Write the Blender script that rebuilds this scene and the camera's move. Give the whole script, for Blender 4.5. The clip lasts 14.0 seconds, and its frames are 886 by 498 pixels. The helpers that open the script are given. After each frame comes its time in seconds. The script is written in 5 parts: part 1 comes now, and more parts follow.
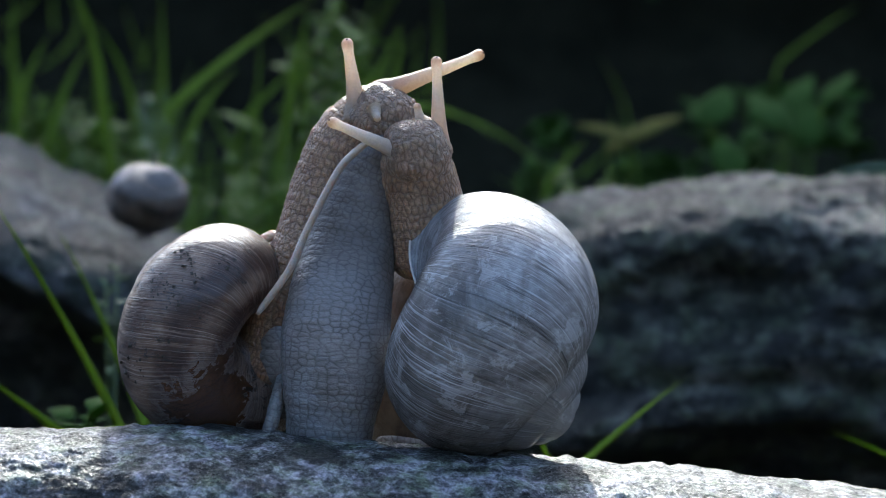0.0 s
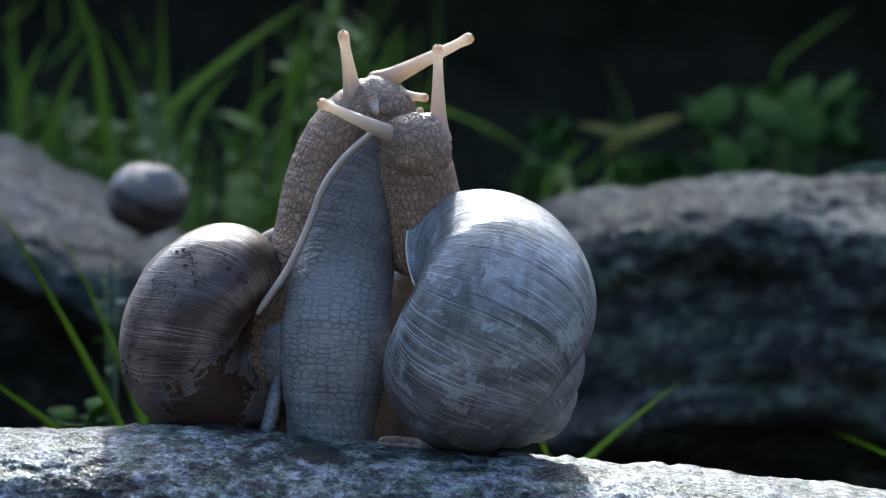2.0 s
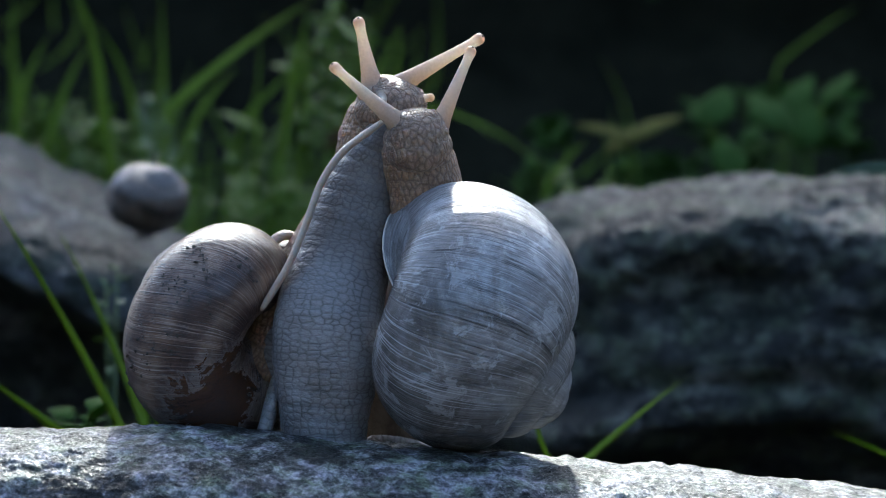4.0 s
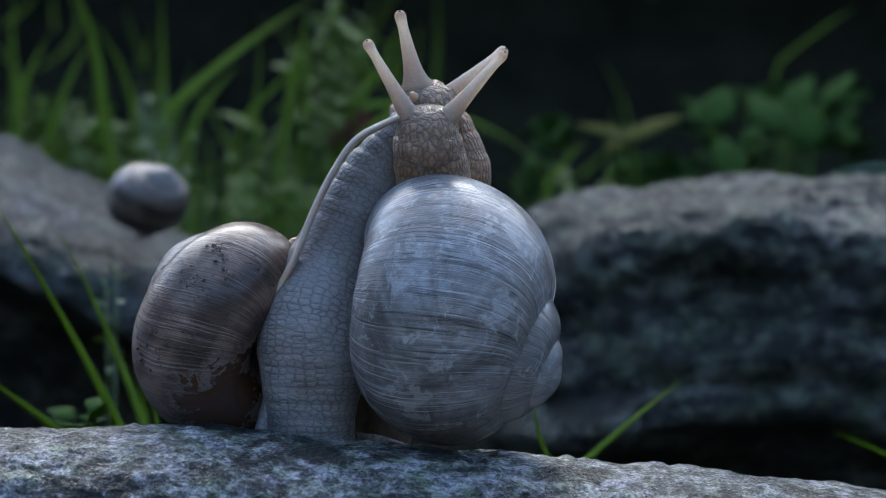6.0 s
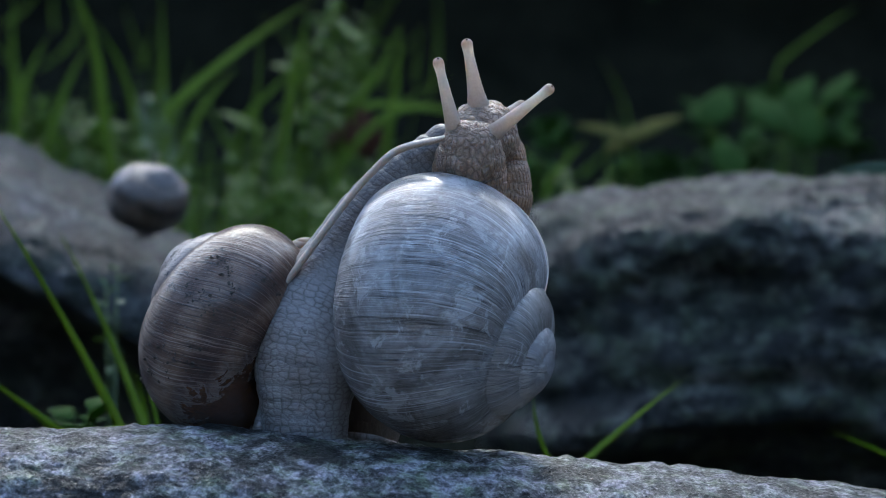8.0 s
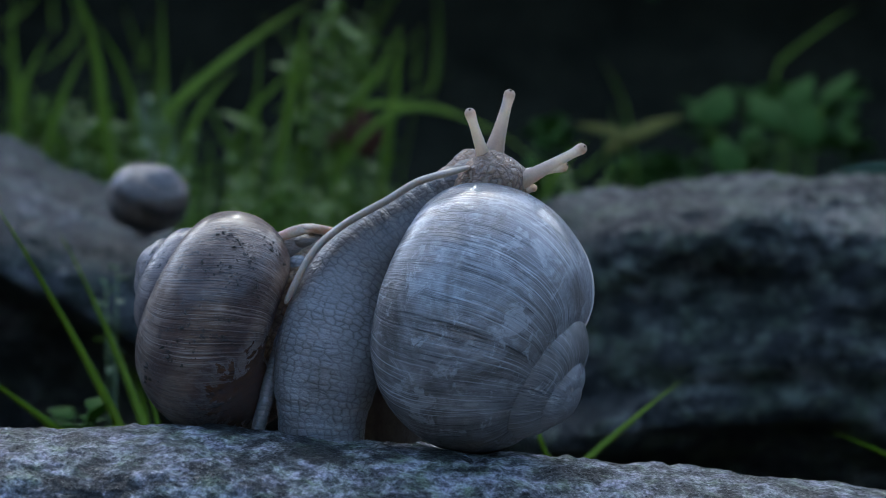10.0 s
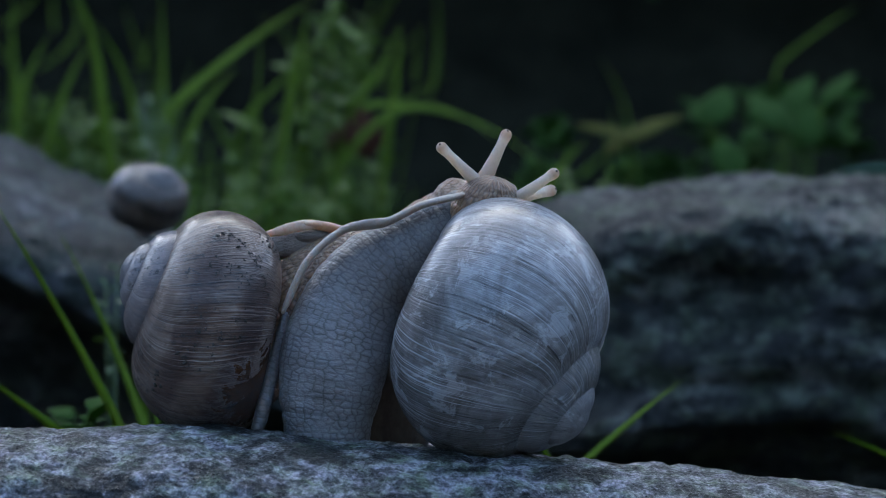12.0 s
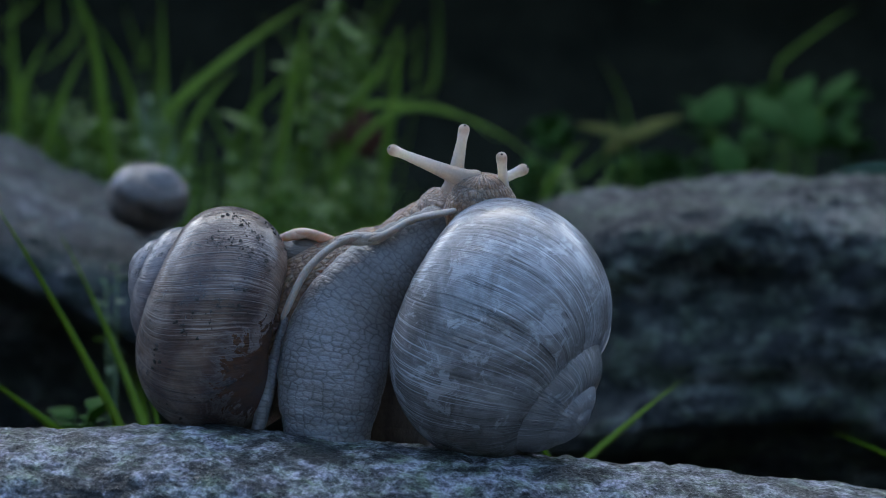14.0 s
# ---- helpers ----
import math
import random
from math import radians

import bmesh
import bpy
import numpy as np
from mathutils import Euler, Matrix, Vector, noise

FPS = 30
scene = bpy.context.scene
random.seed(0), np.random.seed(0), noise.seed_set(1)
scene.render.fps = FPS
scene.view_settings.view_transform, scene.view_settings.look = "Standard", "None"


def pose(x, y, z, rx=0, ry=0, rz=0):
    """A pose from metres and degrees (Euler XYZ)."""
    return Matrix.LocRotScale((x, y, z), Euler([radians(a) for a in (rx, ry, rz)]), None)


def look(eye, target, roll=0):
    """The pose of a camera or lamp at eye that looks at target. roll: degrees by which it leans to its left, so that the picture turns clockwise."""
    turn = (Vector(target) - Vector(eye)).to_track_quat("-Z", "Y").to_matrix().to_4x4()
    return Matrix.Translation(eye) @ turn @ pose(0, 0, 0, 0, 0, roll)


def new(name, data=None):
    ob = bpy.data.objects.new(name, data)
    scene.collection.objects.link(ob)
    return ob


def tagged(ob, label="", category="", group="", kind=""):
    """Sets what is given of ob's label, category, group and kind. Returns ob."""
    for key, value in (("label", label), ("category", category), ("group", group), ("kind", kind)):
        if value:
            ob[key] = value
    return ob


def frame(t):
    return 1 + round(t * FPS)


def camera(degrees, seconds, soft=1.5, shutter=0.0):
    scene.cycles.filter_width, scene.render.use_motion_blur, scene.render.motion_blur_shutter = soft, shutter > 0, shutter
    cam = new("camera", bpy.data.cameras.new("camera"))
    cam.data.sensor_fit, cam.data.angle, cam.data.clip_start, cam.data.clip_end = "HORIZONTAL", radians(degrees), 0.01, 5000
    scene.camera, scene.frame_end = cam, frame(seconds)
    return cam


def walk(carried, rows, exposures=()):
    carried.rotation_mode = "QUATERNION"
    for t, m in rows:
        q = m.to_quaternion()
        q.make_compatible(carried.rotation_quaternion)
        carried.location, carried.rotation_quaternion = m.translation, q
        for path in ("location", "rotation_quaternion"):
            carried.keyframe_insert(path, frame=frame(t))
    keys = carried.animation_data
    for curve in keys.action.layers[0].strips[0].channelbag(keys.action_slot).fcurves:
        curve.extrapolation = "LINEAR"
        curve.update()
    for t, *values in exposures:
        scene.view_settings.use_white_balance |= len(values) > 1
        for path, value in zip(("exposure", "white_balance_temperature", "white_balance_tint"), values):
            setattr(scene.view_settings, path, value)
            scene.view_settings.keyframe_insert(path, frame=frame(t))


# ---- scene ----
# ---- camera ----
# U: one step of the working grid, laid on the plane in which the snails meet
U = 0.00009
FOV = 20.0
DIST = 784 * U / math.tan(radians(FOV / 2))
EYE_Z = 0.16
cam = camera(FOV, 14.0, soft=0.75)
cam.data.dof.use_dof = True
cam.data.dof.focus_distance = DIST - 0.012
cam.data.dof.aperture_fstop = 27.0
EYE = Vector((0, -DIST, EYE_Z))
walk(cam, [(0.0, look(EYE, (0, 0, EYE_Z))), (14.0, look(EYE, (0, 0, EYE_Z)))],
     exposures=[(0.0, 2.44, 5760, 3), (3.0, 2.34, 5620, 2), (5.5, 2.44, 5720, 2), (8.0, 2.44, 5620, 2), (14.0, 2.48, 5640, 1)])


def at(u, v, d=0.0):
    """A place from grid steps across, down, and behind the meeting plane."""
    s = 1 + d * U / DIST
    return Vector(((u - 784) * U * s, d * U, EYE_Z - (v - 441) * U * s))


def far(u, v, y):
    """The same with the depth in metres."""
    return at(u, v, y / U)


# ---- light ----
SUN_DIR = Vector((0.0, 0.82, 0.62)).normalized()
world = bpy.data.worlds.new("sky")
scene.world = world
world.use_nodes = True
wn = world.node_tree
sky = wn.nodes.new("ShaderNodeTexSky")
sky.sky_type = 'NISHITA'
sky.sun_disc = False
sky.air_density = 0.8
sky.dust_density = 3.0
sky.ozone_density = 0.6
sky.sun_elevation = math.asin(SUN_DIR.z)
sky.sun_rotation = math.atan2(SUN_DIR.x, SUN_DIR.y)
wn.links.new(sky.outputs[0], wn.nodes["Background"].inputs[0])
wn.nodes["Background"].inputs[1].default_value = 0.13
sun_data = bpy.data.lights.new("sun", 'SUN')
sun_data.energy = 1.5
sun_data.angle = radians(1.5)
sun_data.color = (1.0, 0.93, 0.82)
sun = new("sun", sun_data)
sun.matrix_world = look(SUN_DIR * 6, (0, 0, 0))


# ---- materials ----
def material(name):
    m = bpy.data.materials.new(name)
    m.use_nodes = True
    return m, m.node_tree, m.node_tree.nodes["Principled BSDF"]


def node(nt, kind, **inputs):
    n = nt.nodes.new(kind)
    for k, v in inputs.items():
        key = int(k[1:]) if k[0] == "i" and k[1:].isdigit() else k.replace("_", " ")
        if hasattr(v, "is_output"):
            nt.links.new(v, n.inputs[key])
        else:
            n.inputs[key].default_value = v
    return n


def ramp(nt, fac, stops, mode="LINEAR"):
    n = nt.nodes.new("ShaderNodeValToRGB")
    n.color_ramp.interpolation = mode
    while len(n.color_ramp.elements) < len(stops):
        n.color_ramp.elements.new(0.5)
    for e, (p, c) in zip(n.color_ramp.elements, stops):
        e.position = p
        e.color = (*c, 1) if len(c) == 3 else c
    nt.links.new(fac, n.inputs[0])
    return n.outputs[0]


def mix(nt, fac, a, b, blend="MIX"):
    n = nt.nodes.new("ShaderNodeMix")
    n.data_type = "RGBA"
    n.blend_type = blend
    for i, v in ((0, fac), (6, a), (7, b)):
        if hasattr(v, "is_output"):
            nt.links.new(v, n.inputs[i])
        else:
            n.inputs[i].default_value = v if i == 0 else (*v, 1)
    return n.outputs[2]


def math_node(nt, op, a, b=0.0):
    n = nt.nodes.new("ShaderNodeMath")
    n.operation = op
    for i, v in ((0, a), (1, b)):
        if hasattr(v, "is_output"):
            nt.links.new(v, n.inputs[i])
        else:
            n.inputs[i].default_value = v
    return n.outputs[0]


def coords(nt, scale=(1, 1, 1), attribute=""):
    if attribute:
        src = nt.nodes.new("ShaderNodeAttribute")
        src.attribute_name = attribute
        out = src.outputs["Vector"]
    else:
        out = nt.nodes.new("ShaderNodeTexCoord").outputs["Object"]
    return node(nt, "ShaderNodeMapping", Vector=out, Scale=scale).outputs[0]


def noise_tex(nt, vec, scale, detail=4.0, rough=0.6, dist=0.0):
    return node(nt, "ShaderNodeTexNoise", Vector=vec, Scale=scale, Detail=detail, Roughness=rough,
                Distortion=dist).outputs["Fac"]


def bump(nt, height, distance, strength=1.0, normal=None):
    n = node(nt, "ShaderNodeBump", Height=height, Distance=distance, Strength=strength)
    if normal is not None:
        nt.links.new(normal, n.inputs["Normal"])
    return n.outputs[0]


def stone_material(name, dark, light, moss, grain=1.0, streak=(1, 1, 3), gloss=0.5, grainy=(0.6, 0.55, 1.25)):
    m, nt, b = material(name)
    v = coords(nt)
    vs = coords(nt, streak)
    big = noise_tex(nt, vs, 22 * grain, 6, 0.65, 0.6)
    fine = noise_tex(nt, v, 420 * grain, 6, 0.72)
    mid = noise_tex(nt, vs, 110 * grain, 5, 0.7, 0.3)
    lump = noise_tex(nt, coords(nt, grainy), 290 * grain, 6, 0.7, 0.4)
    base = ramp(nt, math_node(nt, "ADD", math_node(nt, "MULTIPLY", mid, 0.4), math_node(nt, "MULTIPLY", lump, 0.6)), [(0.455, dark), (0.5, tuple((a + c) / 2 for a, c in zip(dark, light))), (0.54, light)])
    base = mix(nt, ramp(nt, fine, [(0.58, (0, 0, 0)), (0.70, (0.6, 0.6, 0.6))]), base, tuple(1.45 * c for c in light), "MIX")
    tint = noise_tex(nt, v, 190 * grain, 4, 0.65)
    base = mix(nt, 0.85, base, ramp(nt, tint, [(0.40, (0.34, 0.44, 0.22)), (0.5, (0.9, 0.93, 0.86)), (0.60, (1.0, 0.93, 1.05))]), "MULTIPLY")
    base = mix(nt, 0.9, base, ramp(nt, fine, [(0.42, (0.10, 0.11, 0.10)), (0.55, (1, 1, 1))]), "MULTIPLY")
    base = mix(nt, ramp(nt, big, [(0.58, (0, 0, 0)), (0.70, (0.5, 0.5, 0.5))]), base, moss)
    tiny = noise_tex(nt, v, 1500 * grain, 3, 0.7)
    base = mix(nt, 0.8, base, ramp(nt, tiny, [(0.36, (0.3, 0.3, 0.3)), (0.52, (1, 1, 1)), (0.66, (1.7, 1.7, 1.75))]), "MULTIPLY")
    nt.links.new(base, b.inputs["Base Color"])
    nt.links.new(ramp(nt, tiny, [(0.42, (0.70,) * 3), (0.64, (0.26,) * 3)]), b.inputs["Roughness"])
    b.inputs["Specular IOR Level"].default_value = gloss
    n1 = bump(nt, lump, 0.0030 / grain, 1.0, bump(nt, mid, 0.0040 / grain, 1.0))
    n2 = bump(nt, tiny, 0.0003 / grain, 0.8, bump(nt, fine, 0.0013 / grain, 1.0, n1))
    nt.links.new(n2, b.inputs["Normal"])
    return m


def skin_material(name, cell, groove, scale, net=False, flat=True, sub=0.3, relief=0.0004, glow=(1.0, 0.6, 0.4), deep=0.002, cells=(0.85, 1.1, 1.0), soft=1.0, rand=0.62, shaded=None, patchy=0.65):
    m, nt, b = material(name)
    v = coords(nt, cells, "rest")
    wob = node(nt, "ShaderNodeTexNoise", Vector=v, Scale=scale * 0.5, Detail=2.0).outputs["Color"]
    add = nt.nodes.new("ShaderNodeVectorMath")
    add.operation = "MULTIPLY_ADD"
    nt.links.new(wob, add.inputs[0])
    add.inputs[1].default_value = (0.7 / scale,) * 3
    nt.links.new(v, add.inputs[2])
    vo = nt.nodes.new("ShaderNodeTexVoronoi")
    vo.feature = "DISTANCE_TO_EDGE" if net else "SMOOTH_F1"
    vo.voronoi_dimensions = "2D" if flat else "3D"
    vo.inputs["Randomness"].default_value = rand if net else 0.8
    if not net:
        vo.inputs["Smoothness"].default_value = 0.18
    nt.links.new(add.outputs[0], vo.inputs["Vector"])
    vo.inputs["Scale"].default_value = scale
    # height over the furrows: a net of creases, or separate round warts
    edge = vo.outputs["Distance"] if net else math_node(nt, "SUBTRACT", 0.64 if flat else 0.78, vo.outputs["Distance"])
    fine = noise_tex(nt, v, scale * 5, 4, 0.7)
    big = noise_tex(nt, v, scale * 0.18, 3, 0.6)
    mask = ramp(nt, edge, [(0.0, (0, 0, 0)), (0.06 * soft, (0.4, 0.4, 0.4)), (0.18 * soft, (0.85, 0.85, 0.85)), (0.34 * soft, (1, 1, 1))], "B_SPLINE")
    part_way = noise_tex(nt, v, scale * 0.30, 3, 0.6)
    mask = mix(nt, ramp(nt, part_way, [(0.36, (patchy,) * 3), (0.60, (0, 0, 0))]), mask, (1, 1, 1))
    col = mix(nt, mask, groove, cell)
    vf = nt.nodes.new("ShaderNodeTexVoronoi")
    vf.feature = "DISTANCE_TO_EDGE"
    vf.voronoi_dimensions = vo.voronoi_dimensions
    nt.links.new(add.outputs[0], vf.inputs["Vector"])
    vf.inputs["Scale"].default_value = scale * 2.3
    small = ramp(nt, vf.outputs["Distance"], [(0.0, (0, 0, 0)), (0.22, (1, 1, 1))], "B_SPLINE")
    col = mix(nt, 0.28, col, mix(nt, small, (0.45, 0.43, 0.42), (1, 1, 1)), "MULTIPLY")
    folds = noise_tex(nt, coords(nt, (0.22, 1.5, 1.0), "rest"), scale * 0.8, 4, 0.65, 0.3)
    col = mix(nt, 0.35, col, ramp(nt, folds, [(0.36, (0.5, 0.48, 0.47)), (0.56, (1, 1, 1))]), "MULTIPLY")
    col = mix(nt, 0.45, col, ramp(nt, fine, [(0.3, (0.6, 0.6, 0.6)), (0.7, (1, 1, 1))]), "MULTIPLY")
    col = mix(nt, 0.6, col, ramp(nt, big, [(0.38, (0.5, 0.45, 0.40)), (0.62, (1, 1, 1))]), "MULTIPLY")
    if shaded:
        # towards the head the hide is tinted darker: pigment plus shade put into colour
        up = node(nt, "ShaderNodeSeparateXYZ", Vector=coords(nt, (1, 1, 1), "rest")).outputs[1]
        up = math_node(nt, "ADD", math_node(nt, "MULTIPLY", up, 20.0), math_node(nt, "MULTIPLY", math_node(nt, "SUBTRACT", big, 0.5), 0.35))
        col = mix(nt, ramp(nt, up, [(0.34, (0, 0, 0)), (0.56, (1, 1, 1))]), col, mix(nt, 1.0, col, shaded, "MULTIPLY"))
    nt.links.new(col, b.inputs["Base Color"])
    nt.links.new(ramp(nt, fine, [(0.3, (0.28,) * 3), (0.7, (0.52,) * 3)]), b.inputs["Roughness"])
    b.inputs["Subsurface Weight"].default_value = sub
    b.inputs["Subsurface Radius"].default_value = glow
    b.inputs["Subsurface Scale"].default_value = deep
    h = ramp(nt, edge, [(0.0, (0, 0, 0)), (0.22, (0.6, 0.6, 0.6)), (0.60, (1, 1, 1))], "B_SPLINE")
    n1 = bump(nt, folds, relief * 2.0, 0.8, bump(nt, small, relief * 0.35, 0.8, bump(nt, h, relief, 1.0)))
    n2 = bump(nt, fine, relief * 0.3, 0.6, n1)
    nt.links.new(n2, b.inputs["Normal"])
    return m


def tentacle_material(name, root, col, tip):
    m, nt, b = material(name)
    v = coords(nt, (1, 1, 1), "rest")
    fine = noise_tex(nt, v, 2600, 3, 0.6)
    sep = node(nt, "ShaderNodeSeparateXYZ", Vector=coords(nt, (1, 1, 1), "along"))
    c = mix(nt, ramp(nt, sep.outputs[0], [(0.0, (0, 0, 0)), (0.35, (0.4, 0.4, 0.4)), (0.9, (1, 1, 1))]), root, col)
    c = mix(nt, ramp(nt, sep.outputs[1], [(0.25, (0, 0, 0)), (0.7, (1, 1, 1))]), c, tip)
    c = mix(nt, 0.2, c, ramp(nt, fine, [(0.35, (0.55, 0.5, 0.45)), (0.6, (1, 1, 1))]), "MULTIPLY")
    nt.links.new(c, b.inputs["Base Color"])
    b.inputs["Roughness"].default_value = 0.38
    b.inputs["Subsurface Weight"].default_value = 0.75
    b.inputs["Subsurface Radius"].default_value = (1.0, 0.8, 0.55)
    b.inputs["Subsurface Scale"].default_value = 0.0016
    nt.links.new(bump(nt, fine, 0.0002, 0.9), b.inputs["Normal"])
    tr = nt.nodes.new("ShaderNodeBsdfTranslucent")
    nt.links.new(mix(nt, 1.0, c, (1.0, 0.9, 0.74), "MULTIPLY"), tr.inputs[0])
    ms = nt.nodes.new("ShaderNodeMixShader")
    ms.inputs[0].default_value = 0.5
    nt.links.new(b.outputs[0], ms.inputs[1])
    nt.links.new(tr.outputs[0], ms.inputs[2])
    nt.links.new(ms.outputs[0], nt.nodes["Material Output"].inputs[0])
    return m


def shell_material(name, pale, mid, dark, band, worn, band_amount, worn_at=0.56, bare=None, specks=0.0, soil=(0.44, 0.39, 0.35), spire=(0.56, 0.56, 0.58),
                   old=(0.62, 0.55, 0.46), wet=0.5, lift=1.0):
    """Growth lines run across the whorl (x of the coil map), colour bands along it (y), age back to the tip (z)."""
    m, nt, b = material(name)
    cm = nt.nodes.new("ShaderNodeAttribute")
    cm.attribute_name = "coil"
    cv = cm.outputs["Vector"]
    obj = coords(nt)
    sep = node(nt, "ShaderNodeSeparateXYZ", Vector=cv)

    def warped(across, amount, size):
        v = node(nt, "ShaderNodeMapping", Vector=cv, Scale=(1, across, 0.3)).outputs[0]
        wob = node(nt, "ShaderNodeTexNoise", Vector=obj, Scale=size, Detail=3.0).outputs["Color"]
        add = nt.nodes.new("ShaderNodeVectorMath")
        add.operation = "MULTIPLY_ADD"
        nt.links.new(wob, add.inputs[0])
        add.inputs[1].default_value = (amount, 0.0, 0.0)
        nt.links.new(v, add.inputs[2])
        return add.outputs[0]
    flow = warped(0.10, 0.22, 70.0)
    loose = warped(0.35, 0.34, 55.0)
    lines = noise_tex(nt, flow, 7.0, 6, 0.78)
    fine = noise_tex(nt, flow, 26, 3, 0.65)
    creases = noise_tex(nt, loose, 3.4, 3, 0.62)
    blot = noise_tex(nt, obj, 300, 6, 0.72, 0.35)
    patch = noise_tex(nt, obj, 85, 5, 0.65, 0.8)
    cloud = noise_tex(nt, obj, 48, 4, 0.6, 0.6)
    grain = noise_tex(nt, obj, 900, 3, 0.6)
    col = ramp(nt, lines, [(0.36, dark), (0.45, mid), (0.60, pale)])
    # in broad clouds the ribs are rubbed flat
    col = mix(nt, ramp(nt, cloud, [(0.40, (0.8,) * 3), (0.58, (0.05,) * 3)]), col, mid)
    bandf = ramp(nt, math_node(nt, "ADD", sep.outputs[1], math_node(nt, "MULTIPLY", patch, 0.08)),
                 [(0.07, (1, 1, 1)), (0.11, (0, 0, 0)), (0.15, (0.1, 0.1, 0.1)), (0.17, (1, 1, 1)), (0.22, (1, 1, 1)), (0.25, (0, 0, 0)), (0.30, (0.1, 0.1, 0.1)), (0.32, (0.8, 0.8, 0.8)),
                  (0.35, (0.8, 0.8, 0.8)), (0.38, (0, 0, 0)), (0.68, (0, 0, 0)), (0.78, (0.2, 0.2, 0.2))])
    col = mix(nt, math_node(nt, "MULTIPLY", bandf, band_amount), col, band)
    col = mix(nt, ramp(nt, blot, [(worn_at, (0, 0, 0)), (worn_at + 0.06, (0.8, 0.8, 0.8))]), col, worn)
    col = mix(nt, 0.55, col, ramp(nt, patch, [(0.38, (0.40, 0.38, 0.37)), (0.57, (1, 1, 1))]), "MULTIPLY")
    col = mix(nt, 0.5, col, ramp(nt, fine, [(0.36, (0.45, 0.44, 0.43)), (0.58, (1, 1, 1))]), "MULTIPLY")
    # the older part of the whorl is stained and mottled
    aged = math_node(nt, "ADD", sep.outputs[2], math_node(nt, "MULTIPLY", math_node(nt, "SUBTRACT", patch, 0.5), 0.22))
    col = mix(nt, ramp(nt, aged, [(0.52, (0.95,) * 3), (0.64, (0, 0, 0))]), col, mix(nt, 1.0, col, old, "MULTIPLY"))
    stain = noise_tex(nt, obj, 68, 6, 0.7, 1.0)
    col = mix(nt, ramp(nt, stain, [(0.46, (0, 0, 0)), (0.58, (0.85, 0.85, 0.85))]), col, mix(nt, 1.0, col, soil, "MULTIPLY"))
    # dark cracks between growth stages, broken along their run
    gap = math_node(nt, "ABSOLUTE", math_node(nt, "SUBTRACT", creases, 0.5))
    crack = math_node(nt, "MULTIPLY", ramp(nt, gap, [(0.004, (1, 1, 1)), (0.016, (0, 0, 0))]), ramp(nt, noise_tex(nt, obj, 130, 3, 0.6), [(0.42, (0, 0, 0)), (0.56, (0.85,) * 3)]))
    col = mix(nt, crack, col, mix(nt, 1.0, col, (0.22, 0.20, 0.19), "MULTIPLY"))
    scuff = noise_tex(nt, obj, 170, 6, 0.75, 0.8)
    col = mix(nt, ramp(nt, scuff, [(worn_at, (0, 0, 0)), (worn_at + 0.05, (0.45,) * 3)]), col, worn)
    # thin bare ridges, and an older, duller spire
    bared = math_node(nt, "MULTIPLY", ramp(nt, fine, [(0.55, (0, 0, 0)), (0.66, (0.75, 0.75, 0.75))]), ramp(nt, cloud, [(0.42, (0.15,) * 3), (0.56, (1, 1, 1))]))
    col = mix(nt, bared, col, tuple(min(0.85, 1.3 * x * lift) for x in pale))
    col = mix(nt, ramp(nt, sep.outputs[2], [(0.27, (0.75, 0.75, 0.75)), (0.42, (0, 0, 0))]), col, mix(nt, 0.5, spire, col))
    # the colour bands show through wear and ridges
    col = mix(nt, math_node(nt, "MULTIPLY", bandf, 0.7 * band_amount), col, mix(nt, 1.0, col, (0.50, 0.36, 0.28), "MULTIPLY"))
    rough = ramp(nt, blot, [(0.4, (0.34,) * 3), (0.62, (0.58,) * 3)])
    height = math_node(nt, "SUBTRACT", lines, math_node(nt, "MULTIPLY", crack, 0.25))
    if bare:
        # the outer layer has flaked off near the mouth: a glossy dark brown hole with a ragged rim
        dist = nt.nodes.new("ShaderNodeVectorMath")
        dist.operation = "DISTANCE"
        nt.links.new(obj, dist.inputs[0])
        dist.inputs[1].default_value = bare
        edge = math_node(nt, "ADD", math_node(nt, "MULTIPLY", dist.outputs["Value"], 98.0), math_node(nt, "MULTIPLY", scuff, 2.7))
        edge = math_node(nt, "ADD", edge, math_node(nt, "MULTIPLY", lines, 0.5))
        edge = math_node(nt, "MULTIPLY", edge, 0.36)
        col = mix(nt, ramp(nt, edge, [(0.85, (0.6,) * 3), (0.95, (0, 0, 0))]), col, worn)
        hole = ramp(nt, edge, [(0.842, (1, 1, 1)), (0.857, (0, 0, 0))])
        col = mix(nt, hole, col, (0.10, 0.036, 0.008))
        nt.links.new(mix(nt, hole, (wet,) * 3, (0.0, 0.0, 0.0)), b.inputs["Coat Weight"])
        rough = mix(nt, hole, rough, (0.24, 0.24, 0.24))
        height = math_node(nt, "SUBTRACT", height, math_node(nt, "MULTIPLY", hole, 0.4))
    if specks:
        spots = math_node(nt, "MULTIPLY", ramp(nt, noise_tex(nt, obj, 800, 4, 0.7), [(0.55, (0, 0, 0)), (0.60, (1, 1, 1))]),
                          ramp(nt, noise_tex(nt, obj, 110, 3, 0.6), [(0.50, (0, 0, 0)), (0.60, (1, 1, 1))]))
        col = mix(nt, math_node(nt, "MULTIPLY", spots, specks), col, (0.02, 0.016, 0.012))
        height = math_node(nt, "ADD", height, math_node(nt, "MULTIPLY", spots, 0.5))
    nt.links.new(col, b.inputs["Base Color"])
    nt.links.new(rough, b.inputs["Roughness"])
    b.inputs["Coat Weight"].default_value = wet
    b.inputs["Coat Roughness"].default_value = 0.22
    n1 = bump(nt, height, 0.0010, 0.9)
